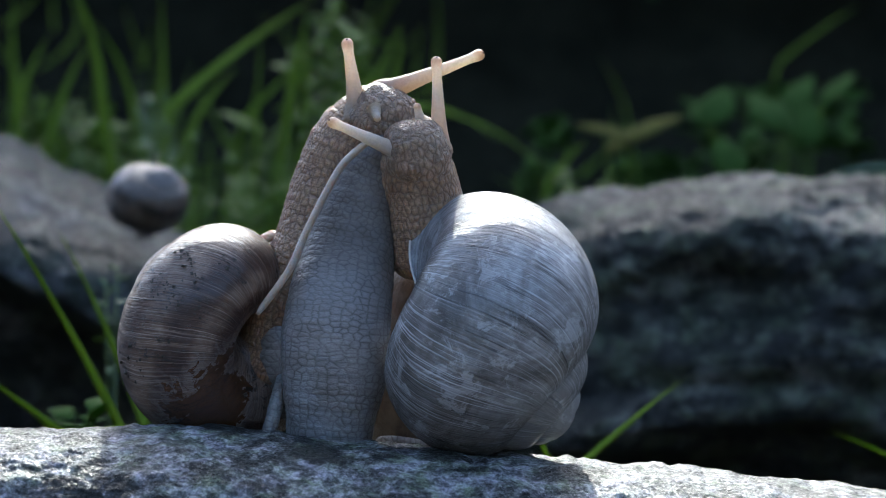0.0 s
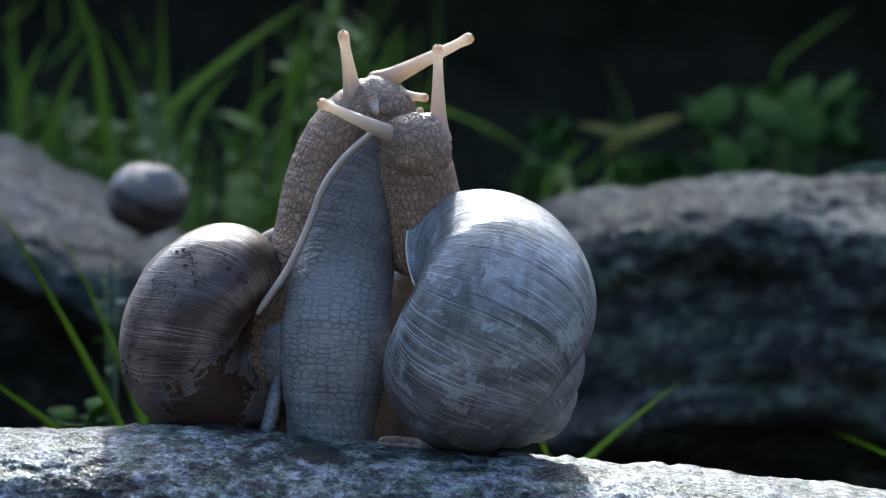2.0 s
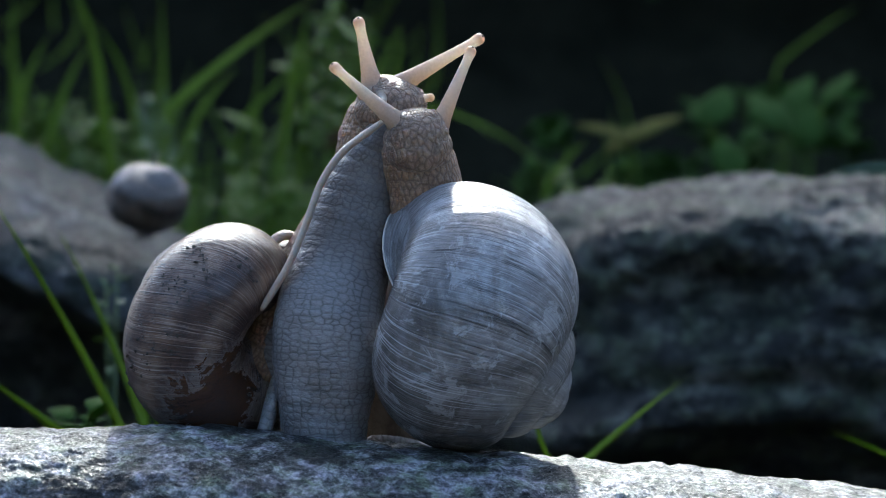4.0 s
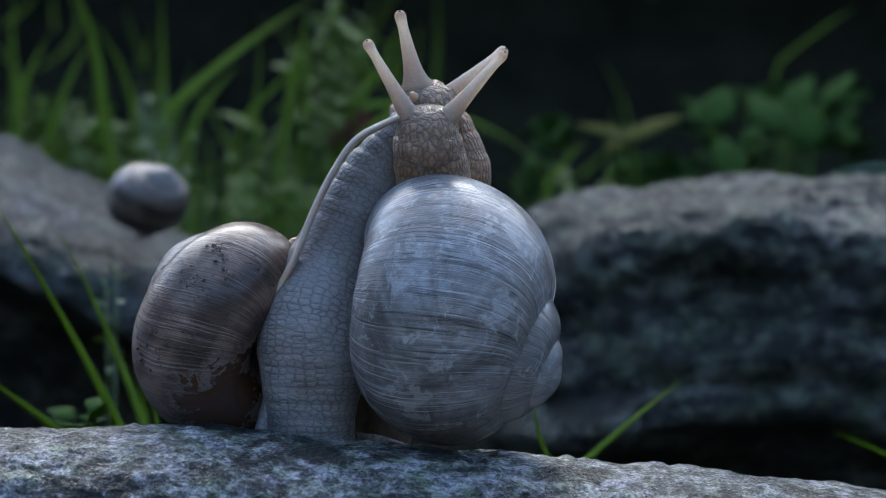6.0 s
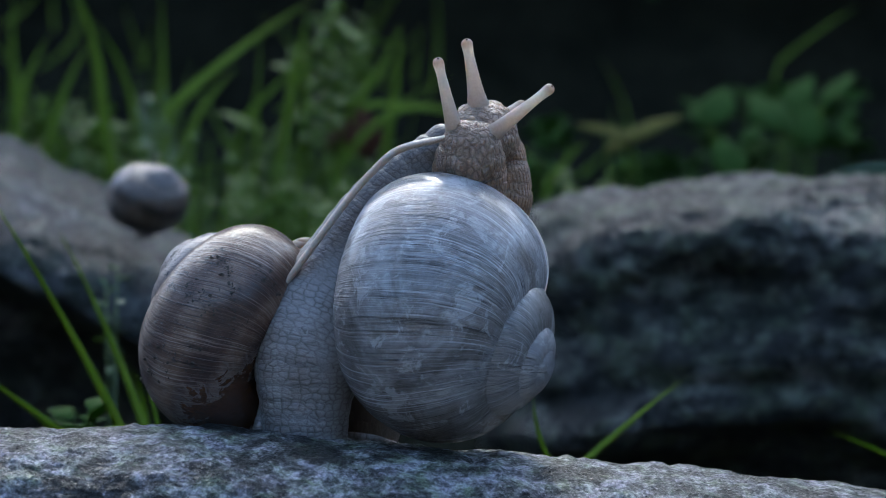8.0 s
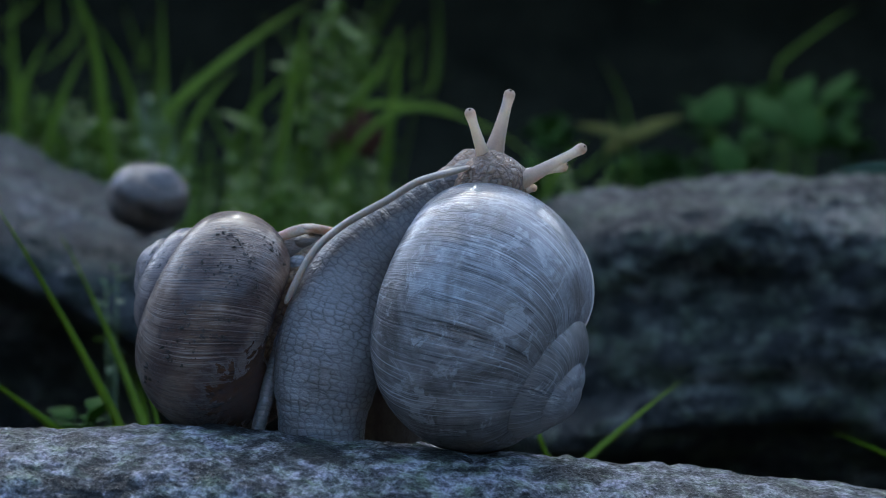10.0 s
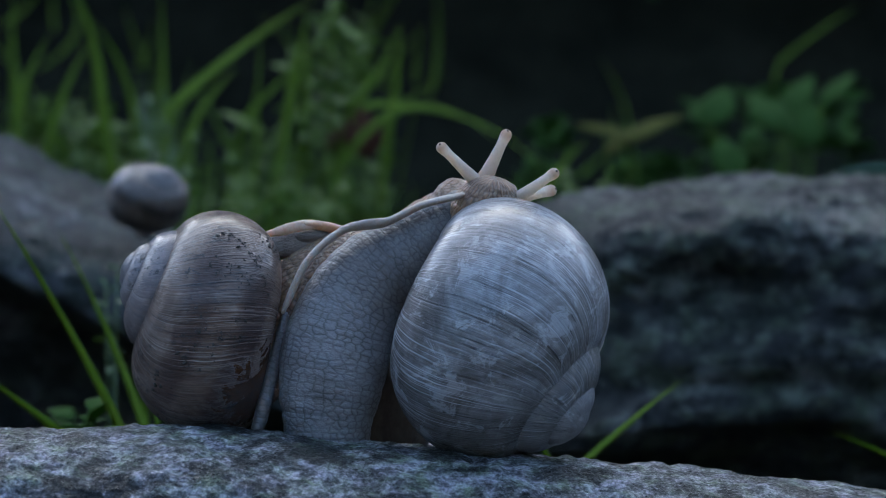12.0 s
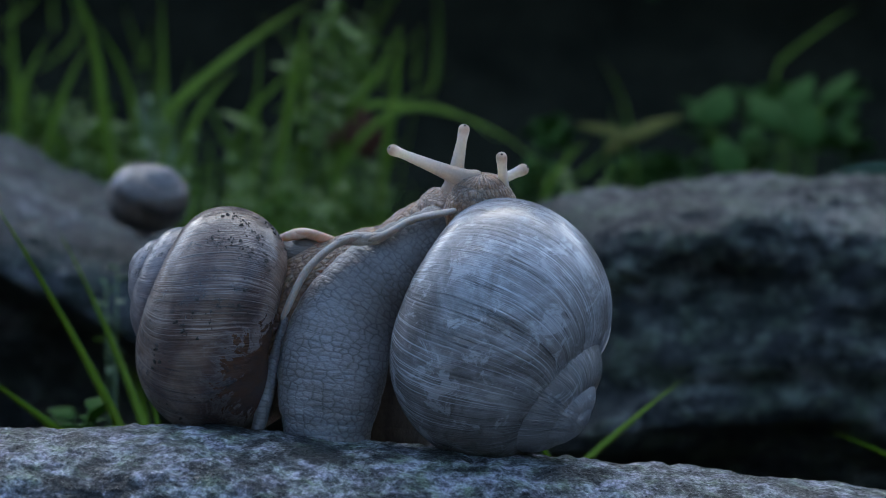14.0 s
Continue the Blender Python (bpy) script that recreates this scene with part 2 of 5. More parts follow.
    n2 = bump(nt, fine, 0.0005, 0.9, n1)
    n3 = bump(nt, grain, 0.00008, 0.7, n2)
    nt.links.new(n3, b.inputs["Normal"])
    return m


def plain_material(name, a, c, scale, rough=0.6, sub=0.0, relief=0.0, stretch=(1, 1, 1), attribute=""):
    m, nt, b = material(name)
    v = coords(nt, stretch, attribute)
    n = noise_tex(nt, v, scale, 5, 0.65)
    n2 = noise_tex(nt, v, scale * 7, 3, 0.6)
    col = mix(nt, ramp(nt, n, [(0.35, (0, 0, 0)), (0.65, (1, 1, 1))]), a, c)
    col = mix(nt, 0.4, col, ramp(nt, n2, [(0.3, (0.6, 0.6, 0.6)), (0.7, (1, 1, 1))]), "MULTIPLY")
    nt.links.new(col, b.inputs["Base Color"])
    b.inputs["Roughness"].default_value = rough
    if sub:
        b.inputs["Subsurface Weight"].default_value = sub
        b.inputs["Subsurface Radius"].default_value = (1.0, 0.6, 0.4)
        b.inputs["Subsurface Scale"].default_value = 0.002
    if relief:
        nt.links.new(bump(nt, n2, relief), b.inputs["Normal"])
    return m


def leaf_material(name, a, c, glow, rough=0.75, gloss=0.12):
    """A leaf: half reflecting, half letting light through."""
    m, nt, b = material(name)
    v = coords(nt)
    n = noise_tex(nt, v, 60, 4, 0.6)
    isl = nt.nodes.new("ShaderNodeNewGeometry").outputs["Random Per Island"]
    col = mix(nt, n, a, c)
    col = mix(nt, 0.6, col, ramp(nt, isl, [(0.0, (0.45, 0.5, 0.4)), (1.0, (1, 1, 1))]), "MULTIPLY")
    nt.links.new(col, b.inputs["Base Color"])
    b.inputs["Roughness"].default_value = rough
    b.inputs["Specular IOR Level"].default_value = gloss
    tr = nt.nodes.new("ShaderNodeBsdfTranslucent")
    nt.links.new(mix(nt, 1.0, col, glow, "MULTIPLY"), tr.inputs[0])
    ms = nt.nodes.new("ShaderNodeMixShader")
    ms.inputs[0].default_value = 0.45
    nt.links.new(b.outputs[0], ms.inputs[1])
    nt.links.new(tr.outputs[0], ms.inputs[2])
    nt.links.new(ms.outputs[0], nt.nodes["Material Output"].inputs[0])
    return m


M_STONE = stone_material("schist", (0.014, 0.016, 0.013), (0.385, 0.39, 0.395), (0.03, 0.05, 0.02), 1.0, (0.6, 0.45, 1.6), 0.45, (0.55, 0.24, 1.2))
M_ROCK = stone_material("boulder", (0.013, 0.015, 0.009), (0.175, 0.180, 0.133), (0.026, 0.036, 0.018), 0.42, (0.45, 1, 2.8))
M_MOSSY = stone_material("mossy_boulder", (0.02, 0.026, 0.018), (0.145, 0.15, 0.135), (0.03, 0.05, 0.015), 0.42, (0.5, 1, 2.4))
M_PALE_SHELL = shell_material("pale_shell", (0.60, 0.60, 0.63), (0.45, 0.445, 0.455), (0.19, 0.178, 0.17),
                              (0.30, 0.29, 0.295), (0.70, 0.70, 0.71), 0.35, 0.55, soil=(0.50, 0.455, 0.40), old=(0.50, 0.455, 0.39), wet=0.5, lift=0.95)
M_BROWN_SHELL = shell_material("brown_shell", (0.46, 0.375, 0.32), (0.30, 0.205, 0.15), (0.085, 0.046, 0.027),
                               (0.125, 0.056, 0.033), (0.36, 0.30, 0.27), 0.85, 0.66, (-0.0078, 0.0080, -0.0106), 0.9, (0.55, 0.42, 0.32), (0.48, 0.475, 0.52),
                               (0.85, 0.74, 0.64), 0.4, 0.8)
M_STRIPED_SHELL = shell_material("striped_shell", (0.40, 0.33, 0.28), (0.25, 0.185, 0.14), (0.09, 0.06, 0.04),
                                 (0.035, 0.022, 0.016), (0.34, 0.30, 0.26), 1.0, 0.66, spire=(0.34, 0.31, 0.30))
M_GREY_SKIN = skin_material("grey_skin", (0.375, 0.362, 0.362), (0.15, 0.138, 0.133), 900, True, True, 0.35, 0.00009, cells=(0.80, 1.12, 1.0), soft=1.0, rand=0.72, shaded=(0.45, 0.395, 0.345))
M_BROWN_SKIN = skin_material("brown_skin", (0.55, 0.345, 0.21), (0.20, 0.118, 0.07), 880, True, True, 0.65, 0.00032, (1.0, 0.5, 0.25), 0.0036,
                             (1.25, 0.72, 1.0), 2.0, 0.8, patchy=0.15)
M_HEAD_SKIN = skin_material("head_skin", (0.57, 0.40, 0.28), (0.20, 0.132, 0.088), 1020, True, False, 0.6, 0.00036, (1.0, 0.5, 0.25), 0.0036,
                            (1.0, 1.0, 0.65), 1.9, 1.0, patchy=0.15)
M_FRINGE = plain_material("fringe_skin", (0.46, 0.34, 0.24), (0.46, 0.40, 0.34), 500, 0.45, 0.4, 0.0002, attribute="rest")
M_TENTACLE = tentacle_material("tentacle_skin", (0.46, 0.34, 0.24), (0.88, 0.84, 0.77), (0.66, 0.52, 0.40))
M_EYE = plain_material("eye_knob", (0.34, 0.19, 0.10), (0.25, 0.13, 0.065), 900, 0.35, 0.4)
M_DARK = plain_material("eye_dark", (0.07, 0.04, 0.028), (0.10, 0.06, 0.04), 900, 0.3)
M_LIP = plain_material("mantle_skin", (0.60, 0.36, 0.20), (0.62, 0.46, 0.33), 300, 0.4, 0.8)
# brown mantle wall; its darkness also stands in for shade on the pale trunk
M_FLESH_SHADE = plain_material("mantle_wall", (0.12, 0.092, 0.07), (0.21, 0.165, 0.13), 420, 0.4, 0.08, 0.0003, (1, 1, 0.4))
M_PALE_LIP = plain_material("pale_lip", (0.50, 0.43, 0.36), (0.58, 0.52, 0.46), 300, 0.4, 0.2)
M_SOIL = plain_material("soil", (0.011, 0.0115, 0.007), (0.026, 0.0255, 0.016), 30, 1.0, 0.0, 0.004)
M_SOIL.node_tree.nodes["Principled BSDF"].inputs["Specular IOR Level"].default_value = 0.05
def bounce_gravel(m):
    """Before the slab the soil gives way to pale gravel, added for bounce light."""
    nt = m.node_tree
    b = nt.nodes["Principled BSDF"]
    soil = b.inputs["Base Color"].links[0].from_socket
    stones = ramp(nt, noise_tex(nt, coords(nt), 90, 4, 0.7), [(0.35, (0.09, 0.085, 0.08)), (0.65, (0.26, 0.255, 0.25))])
    y = node(nt, "ShaderNodeSeparateXYZ", Vector=coords(nt)).outputs[1]
    edge = math_node(nt, "ADD", y, math_node(nt, "MULTIPLY", noise_tex(nt, coords(nt), 6, 3), 0.1))
    fac = ramp(nt, math_node(nt, "ADD", edge, 0.6), [(0.46, (1, 1, 1)), (0.52, (0, 0, 0))])
    nt.links.new(mix(nt, fac, soil, stones), b.inputs["Base Color"])


bounce_gravel(M_SOIL)
M_CRUMB = plain_material("crumb", (0.03, 0.024, 0.018), (0.08, 0.065, 0.05), 900, 0.8)
M_BARK = plain_material("bark", (0.06, 0.045, 0.03), (0.12, 0.09, 0.065), 14, 0.9, 0.0, 0.01, (1, 1, 0.2))
M_GRASS = leaf_material("grass", (0.21, 0.29, 0.05), (0.36, 0.44, 0.08), (1.3, 1.5, 0.6))
M_BLADE = leaf_material("grass_blade", (0.17, 0.235, 0.025), (0.26, 0.33, 0.05), (1.3, 1.5, 0.6))
M_HERB = leaf_material("herb_leaf", (0.13, 0.19, 0.03), (0.30, 0.37, 0.07), (1.3, 1.5, 0.5), 0.4, 0.5)
M_DOCK = leaf_material("dock_leaf", (0.055, 0.105, 0.02), (0.10, 0.17, 0.035), (1.2, 1.5, 0.5))
M_BUD = leaf_material("bud_leaf", (0.20, 0.26, 0.12), (0.34, 0.40, 0.22), (1.1, 1.2, 0.8), 0.4, 0.5)
M_YELLOW = leaf_material("yellow_leaf", (0.10, 0.11, 0.02), (0.16, 0.145, 0.03), (1.3, 1.2, 0.5))
M_BLUELEAF = leaf_material("bluish_leaf", (0.06, 0.12, 0.08), (0.08, 0.15, 0.11), (1.0, 1.3, 0.9))
M_DEAD = leaf_material("dead_leaf", (0.07, 0.03, 0.015), (0.12, 0.05, 0.025), (1.2, 0.9, 0.6))
M_CANOPY = leaf_material("canopy_leaf", (0.04, 0.08, 0.02), (0.07, 0.12, 0.03), (1.1, 1.3, 0.6))


# ---- mesh helpers ----
def mesh_from(name, verts, faces, mat, smooth=True, attrs=None):
    me = bpy.data.meshes.new(name)
    me.from_pydata([tuple(v) for v in verts], [], faces)
    me.materials.append(mat)
    if smooth:
        me.polygons.foreach_set("use_smooth", [True] * len(me.polygons))
    for key, data in (attrs or {}).items():
        a = me.attributes.new(key, "FLOAT_VECTOR", "POINT")
        a.data.foreach_set("vector", np.asarray(data, dtype=np.float32).ravel())
    me.update()
    return me


def part(name, me, parent, label=""):
    ob = new(name, me)
    ob.parent = parent
    return tagged(ob, label)


def sweep(centres, frames, radii, nseg, cap=True):
    """Rings of nseg points round centres. radii: (a, b) for each ring along frame axes."""
    verts, faces = [], []
    for c, (e1, e2), (ra, rb) in zip(centres, frames, radii):
        for j in range(nseg):
            a = 2 * math.pi * j / nseg
            verts.append(c + e1 * (ra * math.cos(a)) + e2 * (rb * math.sin(a)))
    n = len(centres)
    for i in range(n - 1):
        for j in range(nseg):
            k = (j + 1) % nseg
            faces.append((i * nseg + j, i * nseg + k, (i + 1) * nseg + k, (i + 1) * nseg + j))
    if cap:
        faces.append(tuple(reversed(range(nseg))))
        faces.append(tuple(range((n - 1) * nseg, n * nseg)))
    return verts, faces


def fbm(p, octaves=4, gain=0.5):
    s, a = 0.0, 1.0
    q = Vector(p)
    for _ in range(octaves):
        s += a * noise.noise(q)
        q = q * 2.03 + Vector((3.1, 1.7, 5.3))
        a *= gain
    return s


# ---- setting ----
def ground_z(x, y):
    """Height of the soil: level round the slab, then a bank that climbs behind the boulders."""
    z = 0.012 * fbm((x * 7, y * 7, 0), 4)
    k = max(0.0, min(1.0, (y - 0.40) / 0.22))
    z += 0.15 * k * k * (3 - 2 * k)
    k = max(0.0, min(1.0, (y - 0.78) / 0.6))
    return z + 0.75 * k ** 1.1 * (1 + 0.3 * fbm((x * 2.5, y * 2.5, 4), 3))


def build_ground():
    """One sheet out to the horizon."""
    n = 130
    verts, faces = [], []
    for i in range(n + 1):
        a = -1 + 2 * i / n
        x = 60 * math.copysign(abs(a) ** 4, a) + 1.2 * a
        for j in range(n + 1):
            b = -1 + 2 * j / n
            y = 60 * math.copysign(abs(b) ** 4, b) + 1.2 * b
            verts.append((x, y, ground_z(x, y)))
    for i in range(n):
        for j in range(n):
            faces.append((i * (n + 1) + j, (i + 1) * (n + 1) + j, (i + 1) * (n + 1) + j + 1, i * (n + 1) + j + 1))
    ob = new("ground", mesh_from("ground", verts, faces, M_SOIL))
    tagged(ob, "dark bare garden soil rising to a bank", "ground", kind="structure")


build_ground()


def boulder(name, mat, section, length, nx, ny, label, place, rough=0.004, seed=0.0, strata=0.0, grit=0.0, face=0.0):
    """A long stone: section(a, s) gives (y, z) round the stone for angle a and place s in -1..1 along x."""
    verts, faces = [], []
    for i in range(nx + 1):
        s = -1 + 2 * i / nx
        for j in range(ny):
            # face: closer rings over the top and the front
            a = 2 * math.pi * j / ny
            a += face * math.sin(a + 0.2 * math.pi)
            y, z = section(a, s)
            p = Vector((s * length / 2, y, z))
            q = p + Vector((seed, 0, 0))
            d = rough * fbm(q * 28, 4, 0.5) + rough * 0.35 * fbm(q * 170, 4, 0.6)
            if grit:
                d += grit * fbm((q.x * 150, q.y * 95, q.z * 330), 4, 0.65)
            if strata:
                d += strata * min(1.0, 1.25 - math.sin(a)) * fbm((q.x * 9, q.y * 14, q.z * 46 + 5 * noise.noise(q * 9)), 4, 0.5)
            out = Vector((0, math.cos(a), math.sin(a)))
            verts.append(p + out * d)
    for i in range(nx):
        for j in range(ny):
            k = (j + 1) % ny
            faces.append((i * ny + j, i * ny + k, (i + 1) * ny + k, (i + 1) * ny + j))
    faces.append(tuple(range(ny)))
    faces.append(tuple(reversed(range(nx * ny, (nx + 1) * ny))))
    ob = new(name, mesh_from(name, verts, faces, mat))
    ob.location = place
    return tagged(ob, label, "stone", "stones in the garden")


def front_section(a, s):
    # a broad slab, flat and slightly domed on top, falling away to its far end
    x = s * 0.17
    k = x + 0.034
    drop = 0.097 * 0.5 * (k + math.sqrt(k * k + 0.0005)) - 0.0010
    top = EYE_Z - 317 * U - drop
    c, n = math.cos(a), math.sin(a)
    y = 0.040 * math.copysign(abs(c) ** 0.75, c)
    z = math.copysign(abs(n) ** 0.60, n)
    top -= 0.010 * max(0.0, c - 0.10)
    return (y - 0.008, top - 0.05 + 0.05 * z if z > 0 else top - 0.05 + (top - 0.04) * z)


boulder("stone", M_STONE, front_section, 0.34, 800, 440, "grey mica schist slab with rough grainy surface, under two snails",
        (0, 0, 0), 0.0008, 0.0, 0.0009, 0.0006, 0.8)


# how far the layers of the boulder's face stand out, from its top downwards
LEDGES = ((-0.01, 0.0), (0.004, 0.0), (0.012, 0.005), (0.019, 0.004), (0.026, -0.002), (0.032, -0.003), (0.038, 0.003), (0.044, 0.005), (0.049, 0.001),
          (0.054, 0.008), (0.059, 0.009), (0.064, 0.0), (0.074, -0.035), (0.09, -0.05), (0.30, -0.05))


def right_section(a, s):
    # rounded top, a steep layered face, then a deep undercut
    c, n = math.cos(a), math.sin(a)
    x = 0.26 + s * 0.25
    end = max(0.0, 1 - abs(s) ** 8) ** 0.5
    top = EYE_Z + 0.0185 - 1.1 * max(0.0, 0.085 - x) ** 1.75 - 0.05 * max(0.0, x - 0.13)
    y = 0.085 * math.copysign(abs(c) ** 0.7, c) * end
    if n > 0:
        z = top - 0.03 + 0.03 * abs(n) ** 0.7
    else:
        z = top - 0.03 - (top - 0.03 + 0.02) * abs(n) ** 1.1
    if c < 0:
        h = top - z + 0.010 * noise.noise((x * 14, 3.0, z * 10)) + 0.004 * noise.noise((x * 40, 8.0, z * 30))
        for (h0, y0), (h1, y1) in zip(LEDGES, LEDGES[1:]):
            if h0 <= h < h1:
                k = (h - h0) / (h1 - h0)
                k = k * k * (3 - 2 * k)
                y -= (y0 + (y1 - y0) * k) * min(1.0, -c * 3) * (0.75 + 0.6 * noise.noise((x * 18, 1.0, h * 60)))
    return (y, z)


boulder("stone", M_ROCK, right_section, 0.50, 380, 300, "weathered layered grey boulder with rounded top behind the snails",
        (0.26, 0.30, 0), 0.0036, 7.0, 0.006, 0.0003)


def left_section(a, s):
    # a tilted slab that thins out beside the snails
    c, n = math.cos(a), math.sin(a)
    x = -0.155 + s * 0.135
    end = max(0.0, 1 - abs(s) ** 10) ** 0.5
    top = EYE_Z + 0.029 - 0.50 * (x + 0.1235)
    y = 0.10 * math.copysign(abs(c) ** 0.8, c) * end
    if n > 0:
        z = top - 0.028 + 0.028 * abs(n) ** 0.9
    else:
        z = top - 0.028 - (top - 0.028 + 0.02) * abs(n) ** 1.3
        y += 0.10 * max(0.0, min(1.0, (-n - 0.03) / 0.12)) if c < 0 else 0
    return (y, z)


boulder("stone", M_MOSSY, left_section, 0.27, 190, 130, "pale grey boulder with moss, a striped snail shell lies on it",
        (-0.155, 0.32, 0), 0.004, 19.0, 0.004)


# ---- shells ----
def coil(size, wex, c, a, h, vr, lean, turns=5.2, nseg=64, per_turn=150):
    """A right-handed coiled shell of overall width size. Apex to +z; the mouth ends at angle 0 (+x)."""
    k = math.log(wex) / (2 * math.pi)
    n = int(turns * per_turn)
    verts, faces, uv = [], [], []
    zc = 0.494
    for i in range(n + 1):
        th = -turns * 2 * math.pi * (1 - i / n)
        g = math.exp(k * th)
        flare = 1 + 0.004 * max(0.0, 1 + th / 0.10) ** 2
        ang = -th
        e = Vector((math.cos(ang), math.sin(ang), 0))
        for j in range(nseg):
            b = 2 * math.pi * j / nseg
            # section a little taller than wide, leaning outwards
            rad = a * g * flare * (1 + 0.035 * math.cos(2 * b + 0.6))
            # growth ridges, uneven and broken round the section
            rad *= 1 + 0.0045 * noise.noise((th * 11, math.cos(b) * 0.8, math.sin(b) * 0.8)) + 0.006 * noise.noise((th * 3.1, math.cos(b) * 1.2, 7 + math.sin(b) * 1.2))
            rr = c * g + rad * (math.cos(b) + lean * math.sin(b))
            zz = -h * g - 0.05 * math.exp(-g / 0.16) + vr * rad * math.sin(b) + zc
            p = (e * rr + Vector((0, 0, zz))) * size
            verts.append(p)
            uv.append(((th - 0.28 * math.sin(b)) * 3.0 * (0.55 + 0.45 * g), (b / (2 * math.pi) + 0.25) % 1.0, 0.7 * g))
    for i in range(n):
        for j in range(nseg):
            q = (j + 1) % nseg
            faces.append((i * nseg + j, (i + 1) * nseg + j, (i + 1) * nseg + q, i * nseg + q))
    faces.append(tuple(range(nseg)))
    return verts, faces, uv


def lip_ring(size, wex, c, a, h, vr, lean, nseg=56):
    verts, faces = [], []
    zc = 0.494
    for j in range(nseg):
        b = 2 * math.pi * j / nseg
        rad = a * 1.002 * (1 + 0.035 * math.cos(2 * b + 0.6))
        rr, zz = c + rad * (math.cos(b) + lean * math.sin(b)), -h + vr * rad * math.sin(b) + zc
        for i in range(8):
            q = 2 * math.pi * i / 8
            r2 = 0.0045
            verts.append(Vector((rr + r2 * math.cos(q) * math.cos(b), r2 * math.sin(q), zz + r2 * math.cos(q) * math.sin(b))) * size)
    for j in range(nseg):
        for i in range(8):
            faces.append((j * 8 + i, j * 8 + (i + 1) % 8, ((j + 1) % nseg) * 8 + (i + 1) % 8, ((j + 1) % nseg) * 8 + i))
    return verts, faces


# growth per turn, then the whorl's distance, width, drop, height ratio and lean
PALE_COIL = (1.755, 0.2395, 0.3048, 0.5987, 1.301, -0.009709)
BROWN_COIL = (1.736, 0.2977, 0.2767, 0.6029, 1.228, -0.00572)


def make_shell(size, form, mat, parent, label, lip=None):
    v, f, uv = coil(size, *form)
    sh = part("shell", mesh_from("shell", v, f, mat, attrs={"coil": uv}), parent, label)
    if lip:
        v, f = lip_ring(size, *form)
        part("lip", mesh_from("lip", v, f, lip), sh, "thin pale shell lip")
    return sh


def axis_pose(place, apex, mouth):
    z = Vector(apex).normalized()
    x = Vector(mouth)
    x = (x - z * x.dot(z)).normalized()
    y = z.cross(x)
    m = Matrix((x, y, z)).transposed().to_4x4()
    m.translation = place
    return m


# ---- snail pieces ----
def barrel(radius, half, rest_z, squash=1.0, around=None, nseg=40, rings=15, seed=0.0, wob=0.02):
    """A short round piece of a body along z, full in the middle and closing at both ends.
    Its skin map unrolls the body: x round it (seam at the back), y along it."""
    verts, faces, rest = [], [], []
    around = around or radius
    for i in range(rings + 1):
        s = -1 + 2 * i / rings
        s = math.sin(s * math.pi / 2)
        prof = max(0.0, 1 - abs(s) ** 3.6) ** 0.5
        for j in range(nseg):
            a = 2 * math.pi * j / nseg
            r = radius * max(prof, 0.02)
            p = Vector((r * math.cos(a), r * squash * math.sin(a), s * half))
            rp = Vector((radius * math.cos(a), radius * squash * math.sin(a), s * half + rest_z))
            w = 1 + wob * noise.noise(rp * 320 + Vector((seed, 0, 0)))
            verts.append(Vector((p.x * w, p.y * w, p.z)))
            rest.append((((a - math.pi / 2) % (2 * math.pi)) * around, s * half + rest_z, 0.0))
    n = rings + 1
    for i in range(n - 1):
        for j in range(nseg):
            k = (j + 1) % nseg
            faces.append((i * nseg + j, i * nseg + k, (i + 1) * nseg + k, (i + 1) * nseg + j))
    faces.append(tuple(reversed(range(nseg))))
    faces.append(tuple(range((n - 1) * nseg, n * nseg)))
    return verts, faces, rest


def chain(name, radii, step, mat, parent, squash=0.9, stretch=0.8):
    obs = []
    for i, r in enumerate(radii):
        v, f, rest = barrel(r * U, max(r * stretch, step * 1.5) * U, i * step * U, squash, sum(radii) / len(radii) * U)
        obs.append(part(name, mesh_from(name, v, f, mat, attrs={"rest": rest}), parent))
    return obs


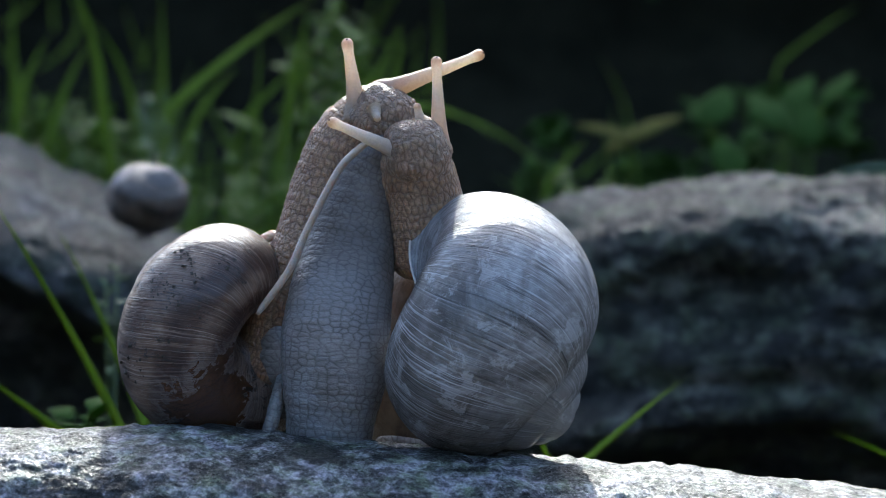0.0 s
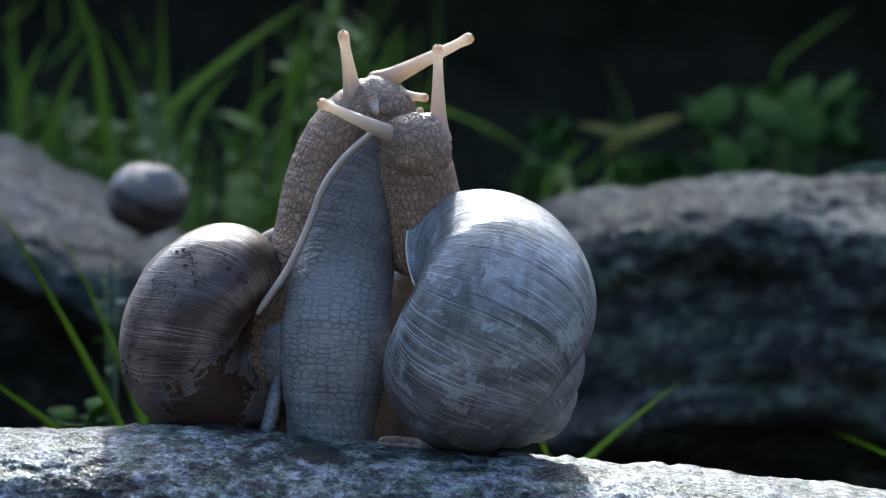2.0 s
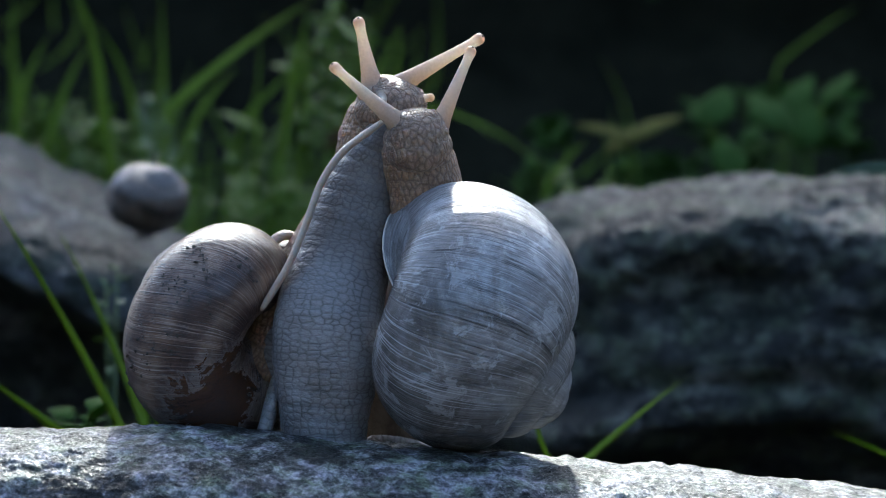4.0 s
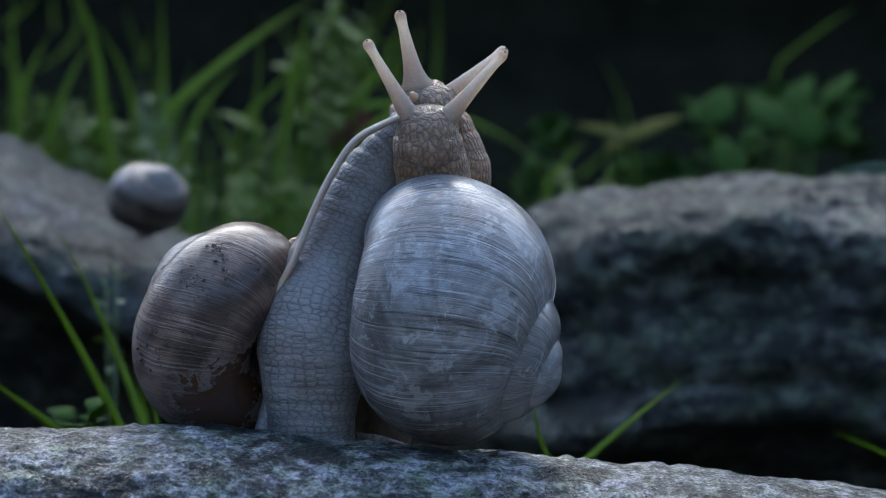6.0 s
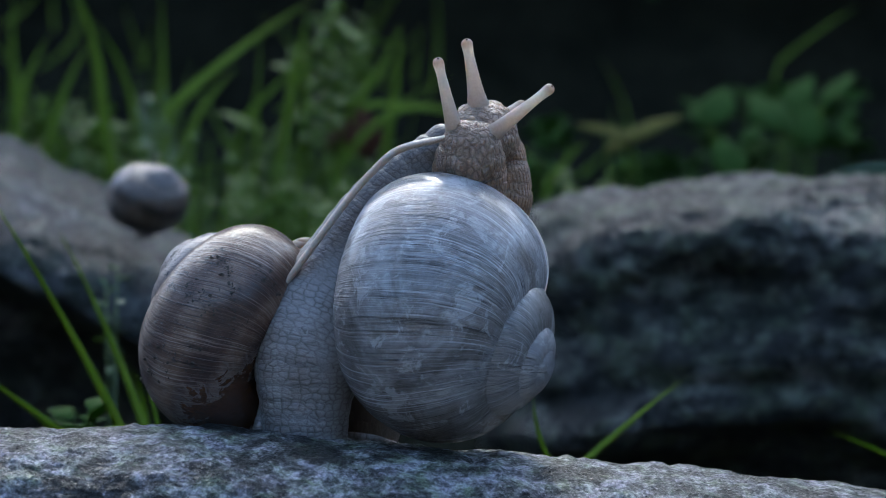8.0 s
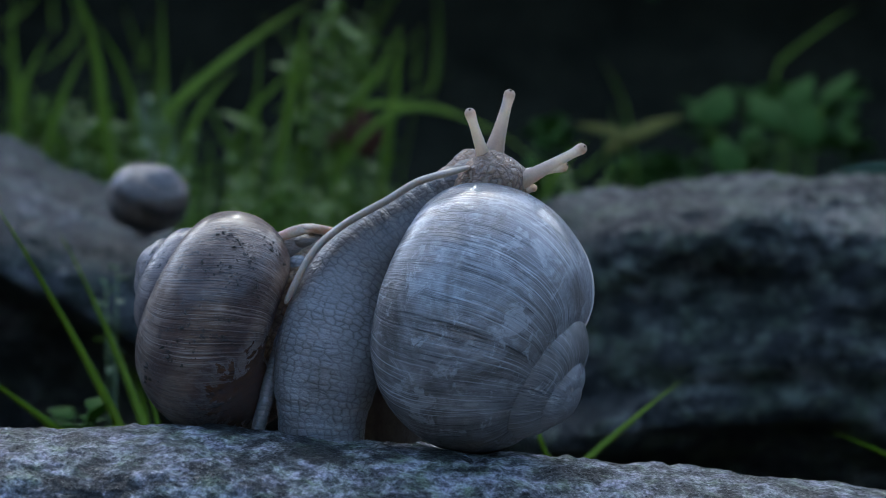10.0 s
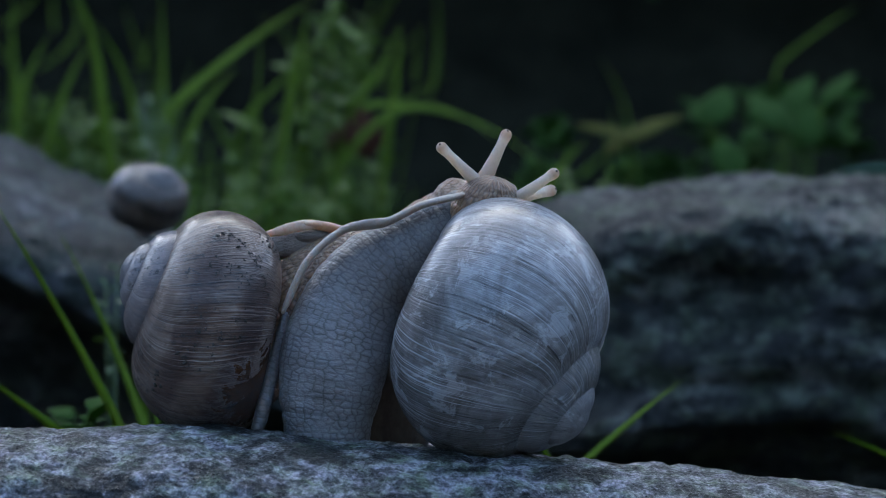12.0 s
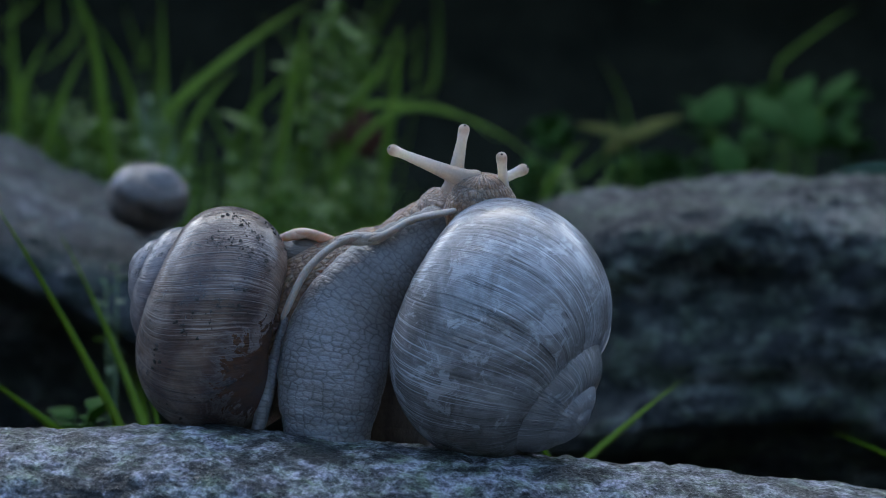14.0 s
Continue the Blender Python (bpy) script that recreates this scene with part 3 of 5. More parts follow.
def make_tentacle(length, r0, r1, knob, parent, label="", eye=True, flare=0.8):
    """A tapering feeler along z with its knob at the end; origin at its root."""
    L, n, nseg = length * U, 44, 20
    cs, fr, rd, along = [], [], [], []
    for i in range(n + 1):
        s = 1 - (1 - i / n) ** 1.7
        r = (r1 + (r0 - r1) * (1 - s) ** 1.5 + flare * r0 * math.exp(-s * length / 16)) * U
        r *= 1 + 0.02 * math.sin(s * 70)
        q = (1 - s) * length / knob
        if q < 3.2:
            # the knob swells, then closes as a half ball
            k = 1 - max(0.0, q - 1) / 2.2
            r = r + (knob * U - r) * k * k * (3 - 2 * k)
            if q < 1:
                r = knob * U * math.sqrt(max(0.0004, 1 - (1 - q) ** 2))
        r *= min(1.0, 0.15 + s / 0.07) ** 0.5
        along += [(s, max(0.0, 1 - q / 2.6), 0)] * nseg
        cs.append(Vector((0, 0, s * L)))
        fr.append((Vector((1, 0, 0)), Vector((0, 1, 0))))
        rd.append((r, r))
    v, f = sweep(cs, fr, rd, nseg)
    ob = part("tentacle", mesh_from("tentacle", v, f, M_TENTACLE, attrs={"rest": v, "along": along[:len(v)]}), parent, label)
    if eye:
        # brown bulb with a dark point
        def ball(r, z, mat, name, x=0.0, y=0.0):
            bm = bmesh.new()
            bmesh.ops.create_uvsphere(bm, u_segments=14, v_segments=10, radius=r * U)
            bmesh.ops.translate(bm, verts=bm.verts, vec=(x * U, y * U, z * U))
            me = bpy.data.meshes.new(name)
            bm.to_mesh(me)
            bm.free()
            me.materials.append(mat)
            me.polygons.foreach_set("use_smooth", [True] * len(me.polygons))
            return me
        part("eye", ball(knob * 0.25, length - knob * 0.24, M_DARK, "eye", knob * 0.42, knob * 0.05), ob, "small dark brown eye point")
    return ob


def make_head(rx, ry, rz, mat, parent, label=""):
    """A blunt granular head along z with two brow swellings and a snout."""
    nseg, rings = 56, 36
    verts, faces, rest = [], [], []
    for i in range(rings + 1):
        t = math.pi * i / rings
        for j in range(nseg):
            a = 2 * math.pi * j / nseg
            d = Vector((math.sin(t) * math.cos(a), math.sin(t) * math.sin(a), math.cos(t)))
            k = 1.0
            for side in (-1, 1):
                k += 0.10 * math.exp(-(d - Vector((0.62 * side, 0.1, 0.75)).normalized()).length_squared / 0.10)
            k += 0.04 * noise.noise(d * 5)
            k += 0.02 * noise.noise(d * 13)
            # the back half widens and runs down into the neck
            low = max(0.0, -d.z)
            wide = k * (1 + 0.42 * low ** 0.8 * (1 - low ** 6))
            p = Vector((d.x * rx * U * wide, d.y * ry * U * wide, d.z * rz * U * k * (1 + 0.6 * low)))
            verts.append(p)
            rest.append(p)
    for i in range(rings):
        for j in range(nseg):
            q = (j + 1) % nseg
            faces.append((i * nseg + j, (i + 1) * nseg + j, (i + 1) * nseg + q, i * nseg + q))
    return part("head", mesh_from("head", verts, faces, mat, attrs={"rest": rest}), parent, label)


# ---- the pale snail ----
pale_snail = tagged(new("snail"), "Roman snail with pale grey shell, reared up against its mate",
                    "snail", "snails on the slab")
pale_shell = make_shell(482 * U, PALE_COIL, M_PALE_SHELL, pale_snail, "pale blue-grey weathered shell with fine growth lines", lip=M_PALE_LIP)
FOOT_R = [77, 76, 78, 82, 88, 93, 96, 96, 94, 92, 90, 87, 84, 80, 75, 70, 64, 57, 50, 44]
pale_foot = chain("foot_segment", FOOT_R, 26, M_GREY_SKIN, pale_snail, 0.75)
NECK_R = [72, 72, 72, 71, 70, 68, 64, 57, 48]
pale_neck = chain("neck_segment", NECK_R, 26, M_BROWN_SKIN, pale_snail, 0.9)
FRINGE_R = [5, 6, 6.5] + [6.5] * 26 + [6.5, 6, 5.5]
pale_fringe = chain("foot_margin", FRINGE_R, 11, M_FRINGE, pale_snail, 1.9, 3.8)
# dark colour here is the shade between foot and shell, put into the trunk
pale_trunk = chain("body_segment", [62, 70, 75, 77, 78, 78, 77, 76, 74, 72, 70, 68], 30, M_FLESH_SHADE, pale_snail, 0.85)
pale_tail = chain("tail_segment", [18, 20, 20, 19, 17, 14, 11, 8, 6], 16, M_GREY_SKIN, pale_snail, 0.8, 1.6)
pale_head = make_head(54, 50, 50, M_HEAD_SKIN, pale_snail, "granular brownish grey head")
pale_left_eye = make_tentacle(178, 19, 7.5, 10, pale_snail, "long translucent cream eye feeler")
pale_right_eye = make_tentacle(178, 19, 7.5, 10, pale_snail, "long translucent cream eye feeler")
pale_left_lip = make_tentacle(60, 12, 6, 7, pale_snail, "short cream lip feeler", False)

# ---- the brown snail ----
brown_snail = tagged(new("snail"), "Roman snail with worn brown shell, pressed against its mate",
                     "snail", "snails on the slab")
brown_shell = make_shell(442 * U, BROWN_COIL, M_BROWN_SHELL, brown_snail, "brown banded shell with flaking patches and soil specks")
BODY_R = [70, 74, 78, 80, 82, 82, 82, 82, 81, 80, 79, 77, 75, 73, 71, 68, 64, 58, 48]
brown_body = chain("neck_segment", BODY_R, 28, M_BROWN_SKIN, brown_snail, 0.9)
brown_margin = chain("foot_margin", [8, 10, 12, 13, 13, 13, 12, 11, 10, 8], 14, M_GREY_SKIN, brown_snail, 1.0, 4.0)
brown_flesh = chain("body_segment", [40, 46, 50, 50, 48, 44], 30, M_GREY_SKIN, brown_snail, 0.9)
brown_mantle = chain("mantle", [7, 9, 10, 10, 10, 10, 10, 10, 9, 7], 14, M_LIP, brown_snail, 0.7, 2.0)
brown_wall = chain("mantle_wall", [20, 24, 26, 26, 26, 26, 24, 20], 18, M_FLESH_SHADE, brown_snail, 0.6, 1.3)
brown_head = make_head(60, 54, 48, M_HEAD_SKIN, brown_snail, "granular pale brown head")
brown_left_eye = make_tentacle(150, 20, 8, 10.5, brown_snail, "long translucent cream eye feeler", flare=1.3)
brown_right_eye = make_tentacle(205, 20, 8, 10.5, brown_snail, "long translucent cream eye feeler")
brown_lip = make_tentacle(70, 12, 6, 7.5, brown_snail, "short cream lip feeler", False)
brown_near_lip = make_tentacle(36, 8, 5.5, 6.5, brown_snail, "short cream lip feeler", False)


def soil_crumbs(shell, size, form, seed):
    """Crumbs of earth stuck on the last whorl, too small to tell apart singly."""
    rng = random.Random(seed)
    wex, c, a, h, vr, lean = form
    k = math.log(wex) / (2 * math.pi)
    bm = bmesh.new()
    centres = [(-3.84, 0.11), (-3.84, 0.11), (-3.90, 0.25), (-4.11, -0.79), (-3.58, -0.67), (-3.60, -0.6), (-3.14, -0.45), (-3.49, 0.22), (-3.76, -0.34),
               (-3.49, -0.22), (-4.9, -0.9)] + [(rng.uniform(-4.2, -1.6), rng.uniform(-0.8, 0.5)) for _ in range(10)]
    for _ in range(330):
        th, b = rng.choice(centres)
        th, b = th + rng.gauss(0, 0.05), b + rng.gauss(0, 0.11)
        g = math.exp(k * th)
        rad = a * g * (1 + 0.035 * math.cos(2 * b + 0.6))
        rr, zz = c * g + rad * (math.cos(b) + lean * math.sin(b)), -h * g + vr * rad * math.sin(b) + 0.494
        p = Vector((math.cos(-th) * rr, math.sin(-th) * rr, zz)) * size
        r = rng.choice((0.7, 0.9, 1.2, 1.7, 2.5)) * U * rng.uniform(0.8, 1.4)
        p *= 0.998
        made = bmesh.ops.create_icosphere(bm, subdivisions=1, radius=r, matrix=Matrix.Translation(p))
        for vert in made["verts"]:
            vert.co += Vector((rng.gauss(0, 1), rng.gauss(0, 1), rng.gauss(0, 1))) * r * 0.4
    me = bpy.data.meshes.new("dried_soil")
    bm.to_mesh(me)
    bm.free()
    me.materials.append(M_CRUMB)
    tagged(part("dried_soil", me, shell, "dark crumbs of earth"), kind="stuff")


soil_crumbs(brown_shell, 442 * U, BROWN_COIL, 5)


# ---- the striped shell ----
def striped_shell():
    ob = tagged(new("snail_shell"), "small banded brown snail shell resting on the boulder", "snail shell")
    make_shell(165 * U * 1.72, PALE_COIL, M_STRIPED_SHELL, ob, "", M_PALE_LIP)
    ob.matrix_basis = axis_pose(far(266, 362, 0.235), (0.48, -0.46, 0.75), (0.5, 0.85, 0.0))


striped_shell()


# ---- plants ----
def blade_mesh(root, tip, sag, width, mat=None, n=14, twist=0.3, acc=None, foot=None):
    """A grass blade from root to tip that bends sideways by sag; a shallow keel gives it depth. foot: where it grows out of the soil."""
    root, tip, sag = Vector(root), Vector(tip), Vector(sag)
    along = (tip - root).normalized()
    side = along.cross(Vector((0, 1, 0)))
    side = side.normalized() if side.length > 0.05 else Vector((1, 0, 0))
    verts, faces = ([], []) if acc is None else acc
    base = len(verts)
    line = [root.lerp(tip, i / n) + sag * (4 * i / n * (1 - i / n)) for i in range(n + 1)]
    if foot is not None:
        line = [foot.lerp(root, i / 6) for i in range(6)] + line
    m = len(line) - 1
    for i, p in enumerate(line):
        s = i / m
        w = width * (min(1.0, 0.45 + 2.2 * s) * (1 - s ** 2.6) + 0.02) / 2
        sd = (side * math.cos(twist * s * 3) + Vector((0, 1, 0)) * math.sin(twist * s * 3))
        keel = sd.cross(along) * (w * 0.45)
        verts.extend([p - sd * w, p + keel, p + sd * w, p + keel * 0.55])
    for i in range(m):
        a, b = base + i * 4, base + i * 4 + 4
        for j in range(4):
            k = (j + 1) % 4
            faces.append((a + j, a + k, b + k, b + j))
    return verts, faces


def blade(u0, v0, u1, v1, y, width, bend=0.0, lean=0.0):
    a, b = far(u0, v0, y), far(u1, v1, y + lean)
    side = (b - a).cross(Vector((0, 1, 0))).normalized()
    # below its visible root the blade goes on down into the soil
    foot = None
    low = ground_z(a.x, a.y) - 0.004
    if a.z > low:
        k = (a.z - low) / max(b.z - a.z, 0.03)
        foot = Vector((a.x + max(-0.03, min(0.03, (a.x - b.x) * k)), a.y, low))
    v, f = blade_mesh(a, b, side * bend, width, foot=foot)
    ob = new("grass_blade", mesh_from("grass_blade", v, f, M_BLADE))
    return tagged(ob, "green backlit grass blade", "grass", "single grass blades")


for spec in ((1030, 822, 1213, 668, 0.10, 0.0017, 0.0003, 0.01), (1640, 850, 1465, 764, 0.12, 0.0016, -0.001, 0.0),
             (120, 775, -60, 640, 0.10, 0.0022, 0.0, 0.0), (222, 775, -25, 335, 0.09, 0.0023, -0.0008, 0.0),
             (262, 775, 100, 400, 0.12, 0.0023, -0.001, 0.02), (972, 815, 944, 700, 0.09, 0.0013, 0.0008, 0.0),
             (285, 770, 262, 600, 0.12, 0.0013, 0.001, 0.0), (262, 770, 225, 640, 0.13, 0.0013, -0.001, 0.0),
             (180, 190, 112, -60, 0.46, 0.0048, -0.003, 0.0), (300, 195, 560, -4, 0.46, 0.0045, 0.002, 0.02), (240, 230, 150, 20, 0.50, 0.0032, -0.004, 0.0), (30, 240, 90, 60, 0.5, 0.005, 0.003, 0.0), (430, 215, 560, 90, 0.5, 0.0028, 0.001, 0.0), (520, 140, 545, 20, 0.48, 0.004, 0.0, 0.0),
             (452, 330, 462, 34, 0.45, 0.0022, 0.0003, 0.0), (690, 210, 708, 40, 0.5, 0.0034, -0.001, 0.0), (540, 200, 548, 60, 0.49, 0.0026, 0.0005, 0.0), (640, 190, 760, 200, 0.46, 0.0030, 0.002, 0.0), (735, 190, 985, 325, 0.5, 0.0018, 0.006, 0.0), (620, 190, 710, 40, 0.50, 0.004, -0.002, 0.0),
             (600, 300, 890, 258, 0.48, 0.0042, 0.018, 0.0), (560, 330, 800, 130, 0.52, 0.003, 0.004, 0.0), (90, 240, 170, 60, 0.5, 0.004, 0.002, 0.0), (330, 250, 420, 120, 0.52, 0.004, 0.002, 0.0), (1380, 110, 1520, 10, 0.7, 0.002, 0.001, 0.0), (290, 220, 285, -30, 0.55, 0.0035, 0.0, 0.0),
             (30, 220, 25, -40, 0.55, 0.004, 0.001, 0.0), (970, 330, 1040, 245, 0.48, 0.003, 0.001, 0.0),
             (540, 170, 560, 60, 0.5, 0.003, 0.001, 0.0)):
    blade(*spec)


def grass_field(count, ulo, uhi, ylo, yhi, lmin, lmax, w, label, seed, spread=0.45):
    """Blades rooted in the soil between two depths."""
    rng = random.Random(seed)
    acc = ([], [])
    for _ in range(count):
        y = rng.uniform(ylo, yhi)
        x = far(rng.uniform(ulo, uhi), 441, y).x
        root = Vector((x, y, ground_z(x, y) - 0.004))
        ln = rng.uniform(lmin, lmax)
        tip = root + Vector((rng.gauss(0, spread) * ln, rng.gauss(0, 0.25) * ln, ln))
        blade_mesh(root, tip, (rng.gauss(0, 0.14) * ln, 0, -0.06 * ln), w * rng.uniform(0.6, 1.4), None, 8, rng.uniform(-0.4, 0.4), acc)
    ob = new("grass", mesh_from("grass", acc[0], acc[1], M_GRASS))
    return tagged(ob, label, "grass", kind="stuff")


grass_field(46, -80, 420, 0.47, 0.70, 0.05, 0.11, 0.0026, "green grass tuft behind the boulder", 3, 0.3)
grass_field(40, 320, 640, 0.38, 0.50, 0.02, 0.05, 0.0018, "bright green grass between the stones", 5, 0.3)
grass_field(44, -100, 760, 0.60, 0.90, 0.03, 0.09, 0.0028, "tall soft green grass on the bank", 15, 0.35)
grass_field(22, 640, 1250, 0.55, 0.85, 0.02, 0.05, 0.0028, "sparse shaded grass behind the stones", 8)
grass_field(9, 90, 320, 0.09, 0.17, 0.08, 0.125, 0.0018, "short grass at the foot of the slab", 9, 0.12)


def leaf_mesh(length, width, n=10, m=6, lobes=0.12, curl=0.25):
    """A leaf along +y from its stalk: domed, with a sunk midrib and toothed edge."""
    verts, faces = [], []
    for i in range(n + 1):
        s = i / n
        half = width / 2 * math.sin(math.pi * min(1, 0.06 + 0.94 * s) ** 0.8) * (1 + lobes * math.sin(s * 26))
        for j in range(m + 1):
            t = -1 + 2 * j / m
            z = -curl * length * s * s + 0.18 * half * (1 - t * t) - 0.10 * half * math.exp(-t * t * 30)
            verts.append(Vector((t * half, s * length, z)))
    off = len(verts)
    verts += [v - Vector((0, 0, length * 0.008)) for v in verts]
    w = m + 1
    for i in range(n):
        for j in range(m):
            q = (i * w + j, i * w + j + 1, (i + 1) * w + j + 1, (i + 1) * w + j)
            faces.append(q)
            faces.append(tuple(off + x for x in reversed(q)))
    rim = [j for j in range(w)] + [i * w + m for i in range(1, n + 1)] + [n * w + j for j in range(m - 1, -1, -1)] + \
        [i * w for i in range(n - 1, 0, -1)]
    for x, y in zip(rim, rim[1:] + rim[:1]):
        faces.append((y, x, off + x, off + y))
    return verts, faces


def stalk_mesh(a, b, r):
    a, b = Vector(a), Vector(b)
    d = (b - a).normalized()
    e1 = d.orthogonal().normalized()
    e2 = d.cross(e1)
    cs = [a.lerp(b, i / 6) + e1 * (0.06 * (b - a).length * math.sin(i / 6 * math.pi)) for i in range(7)]
    return sweep(cs, [(e1, e2)] * 7, [(r * (1 - 0.06 * i), r * (1 - 0.06 * i)) for i in range(7)], 8)


def herb(root, leaves, mat, label, name="plant", roll=0.0):
    """leaves: (place, length, width, turn, tilt). Each has its stalk from the root."""
    ob = tagged(new(name), label, "plant")
    ob.location = root
    for place, ln, wd, turn, tilt in leaves:
        v, f = leaf_mesh(ln, wd)
        lf = part("leaf", mesh_from("leaf", v, f, mat), ob)
        m = pose(0, 0, 0, tilt, -math.copysign(roll, turn), turn)
        m.translation = Vector(place) - Vector(root) - m.to_3x3() @ Vector((0, ln * 0.5, 0))
        lf.matrix_basis = m
        v, f = stalk_mesh((0, 0, 0), m.translation, ln * 0.018)
        part("stalk", mesh_from("stalk", v, f, M_GRASS), ob)
    return ob


def leaf_set(specs, y):
    return [(far(u, v, y + dy), w * U * 2.2, w * U * 1.8, turn, tilt) for u, v, w, turn, tilt, dy in specs]


ROOT = far(1330, 420, 0.55)
ROOT.z = ground_z(ROOT.x, ROOT.y)
herb(ROOT, leaf_set(((1270, 182, 92, -25, 70, 0.0), (1245, 205, 60, 40, 55, 0.02), (1292, 278, 92, 20, 80, -0.02), (1358, 190, 105, 35, 62, 0.0), (1410, 165, 100, -50, 70, 0.02),
                     (1432, 218, 92, -15, 82, 0.0), (1478, 152, 92, -70, 58, 0.0), (1395, 205, 80, 60, 78, -0.02), (1330, 235, 56, -30, 60, 0.03), (1225, 180, 50, 70, 40, 0.03)), 0.55),
     M_DOCK, "broad-leaved green herb in the shade behind the boulder", roll=12)
ROOT = far(1110, 420, 0.5)
ROOT.z = ground_z(ROOT.x, ROOT.y)
herb(ROOT, leaf_set(((1150, 218, 120, -84, 38, 0.0), (1080, 226, 100, 84, 34, 0.0), (1110, 236, 112, -76, 46, 0.02), (1045, 222, 60, 70, 30, 0.02)), 0.5),
     M_YELLOW, "yellowing green herb behind the boulder", roll=14)
ROOT = far(1640, 420, 0.45)
ROOT.z = ground_z(ROOT.x, ROOT.y)
herb(ROOT, leaf_set(((1548, 292, 150, 84, 14, 0.0), (1660, 290, 140, -80, 20, 0.0)), 0.45), M_BLUELEAF, "bluish green broad leaf beside the boulder")
ROOT = far(640, 420, 0.5)
ROOT.z = ground_z(ROOT.x, ROOT.y)
herb(ROOT, leaf_set(((640, 225, 110, 30, 80, 0.0), (600, 240, 70, -30, 70, 0.02)), 0.5), M_DEAD, "withered red-brown leaf among the grass")
ROOT = far(480, 420, 0.5)
ROOT.z = ground_z(ROOT.x, ROOT.y)
herb(ROOT, leaf_set(((432, 208, 105, 70, 40, 0.0), (525, 200, 110, -70, 45, 0.0), (560, 190, 60, 60, 70, 0.02), (480, 250, 70, -70, 60, 0.0),
                     (620, 50, 60, 10, 30, 0.05), (640, 30, 50, 80, 40, 0.05), (590, 40, 50, -60, 40, 0.05)), 0.5),
     M_HERB, "low green herb with small leaves among the grass")


def sprig_herb(u, v, y, wide, tall, sprigs, leaf, mat, label, seed):
    """A soft herb: arching sprigs from one root, set with pairs of small leaves towards their tips."""
    rng = random.Random(seed)
    root = far(u, v, y)
    root.z = ground_z(root.x, root.y) - 0.003
    ob = tagged(new("plant"), label, "plant")
    ob.location = root
    unit = U * (1 + y / DIST)
    kinds = []
    for k in range(3):
        vs, fs = leaf_mesh(leaf * unit, leaf * unit * (0.42 + 0.12 * k), 6, 4, 0.06, 0.2 + 0.15 * k)
        kinds.append(mesh_from("leaf", vs, fs, mat))
    for i in range(sprigs):
        tip = far(u + rng.gauss(0, wide / 2), v + rng.uniform(-tall, tall * 0.8), y + rng.uniform(-0.03, 0.05)) - root
        lean = Vector((tip.x * 0.25, tip.y * 0.25, tip.z * 0.6))
        line = [(2 * (1 - q) * q) * lean + q * q * tip for q in [k / 10 for k in range(11)]]
        vs, fs = sweep(line, [(Vector((1, 0, 0)), Vector((0, 1, 0)))] * 11, [(0.00036 - 0.00002 * k,) * 2 for k in range(11)], 6)
        part("stem", mesh_from("stem", vs, fs, mat), ob)
        for k in range(9):
            q = 0.82 + 0.18 * (k + 1) / 9
            place = (2 * (1 - q) * q) * lean + q * q * tip
            lf = part("leaf", rng.choice(kinds), ob)
            m = pose(0, 0, 0, rng.uniform(10, 70), rng.uniform(-25, 25), k * 137 + rng.uniform(-40, 40))
            lf.matrix_basis = Matrix.Translation(place) @ m @ Matrix.Scale(rng.uniform(0.6, 1.15) * (1.15 - 0.35 * k / 9), 4)
    return ob


for k, (u, v, y, wide, tall, sprigs, leaf, fresh) in enumerate((
        (350, 345, 0.42, 90, 45, 7, 30, 0), (425, 340, 0.43, 90, 50, 8, 30, 0), (490, 300, 0.45, 100, 45, 8, 32, 0), (540, 340, 0.43, 90, 45, 8, 30, 0),
        (400, 260, 0.47, 90, 35, 6, 36, 0), (310, 290, 0.47, 60, 45, 6, 30, 1), (500, 380, 0.41, 100, 30, 7, 28, 0), (610, 340, 0.46, 90, 45, 7, 32, 0),
        (670, 340, 0.50, 90, 40, 6, 36, 0), (560, 245, 0.50, 130, 30, 6, 42, 0), (200, 215, 0.52, 110, 35, 6, 40, 0), (60, 205, 0.54, 120, 35, 6, 44, 0),
        (130, 230, 0.50, 110, 25, 5, 40, 0), (1010, 325, 0.52, 90, 20, 5, 32, 0), (272, 188, 0.45, 44, 24, 7, 24, 1), (618, 52, 0.52, 60, 36, 7, 46, 0),
        (565, 130, 0.50, 60, 50, 4, 40, 0), (200, 490, 0.20, 30, 20, 3, 26, 1))):
    sprig_herb(u, v, y, wide, tall, sprigs, leaf, M_BUD if fresh else M_HERB,
               "pale green budding herb among the grass" if fresh else "soft green herb with many small leaves", 60 + k)
for k, (u, v, y, wide, tall, sprigs, leaf) in enumerate(((960, 300, 0.56, 120, 25, 5, 40), (1090, 300, 0.58, 140, 25, 6, 42), (1200, 285, 0.62, 140, 30, 6, 44), (1330, 270, 0.60, 140, 35, 6, 46),
                                                         (1380, 195, 0.60, 190, 40, 8, 60), (1480, 230, 0.62, 120, 40, 5, 46), (1010, 235, 0.60, 90, 40, 5, 44))):
    sprig_herb(u, v, y, wide, tall, sprigs, leaf, M_DOCK, "dark green leafy herb in the shade of the bank", 120 + k)
sprig_herb(160, 742, 0.12, 50, 14, 4, 90, M_DOCK, "small leafy herb at the foot of the slab", 95)


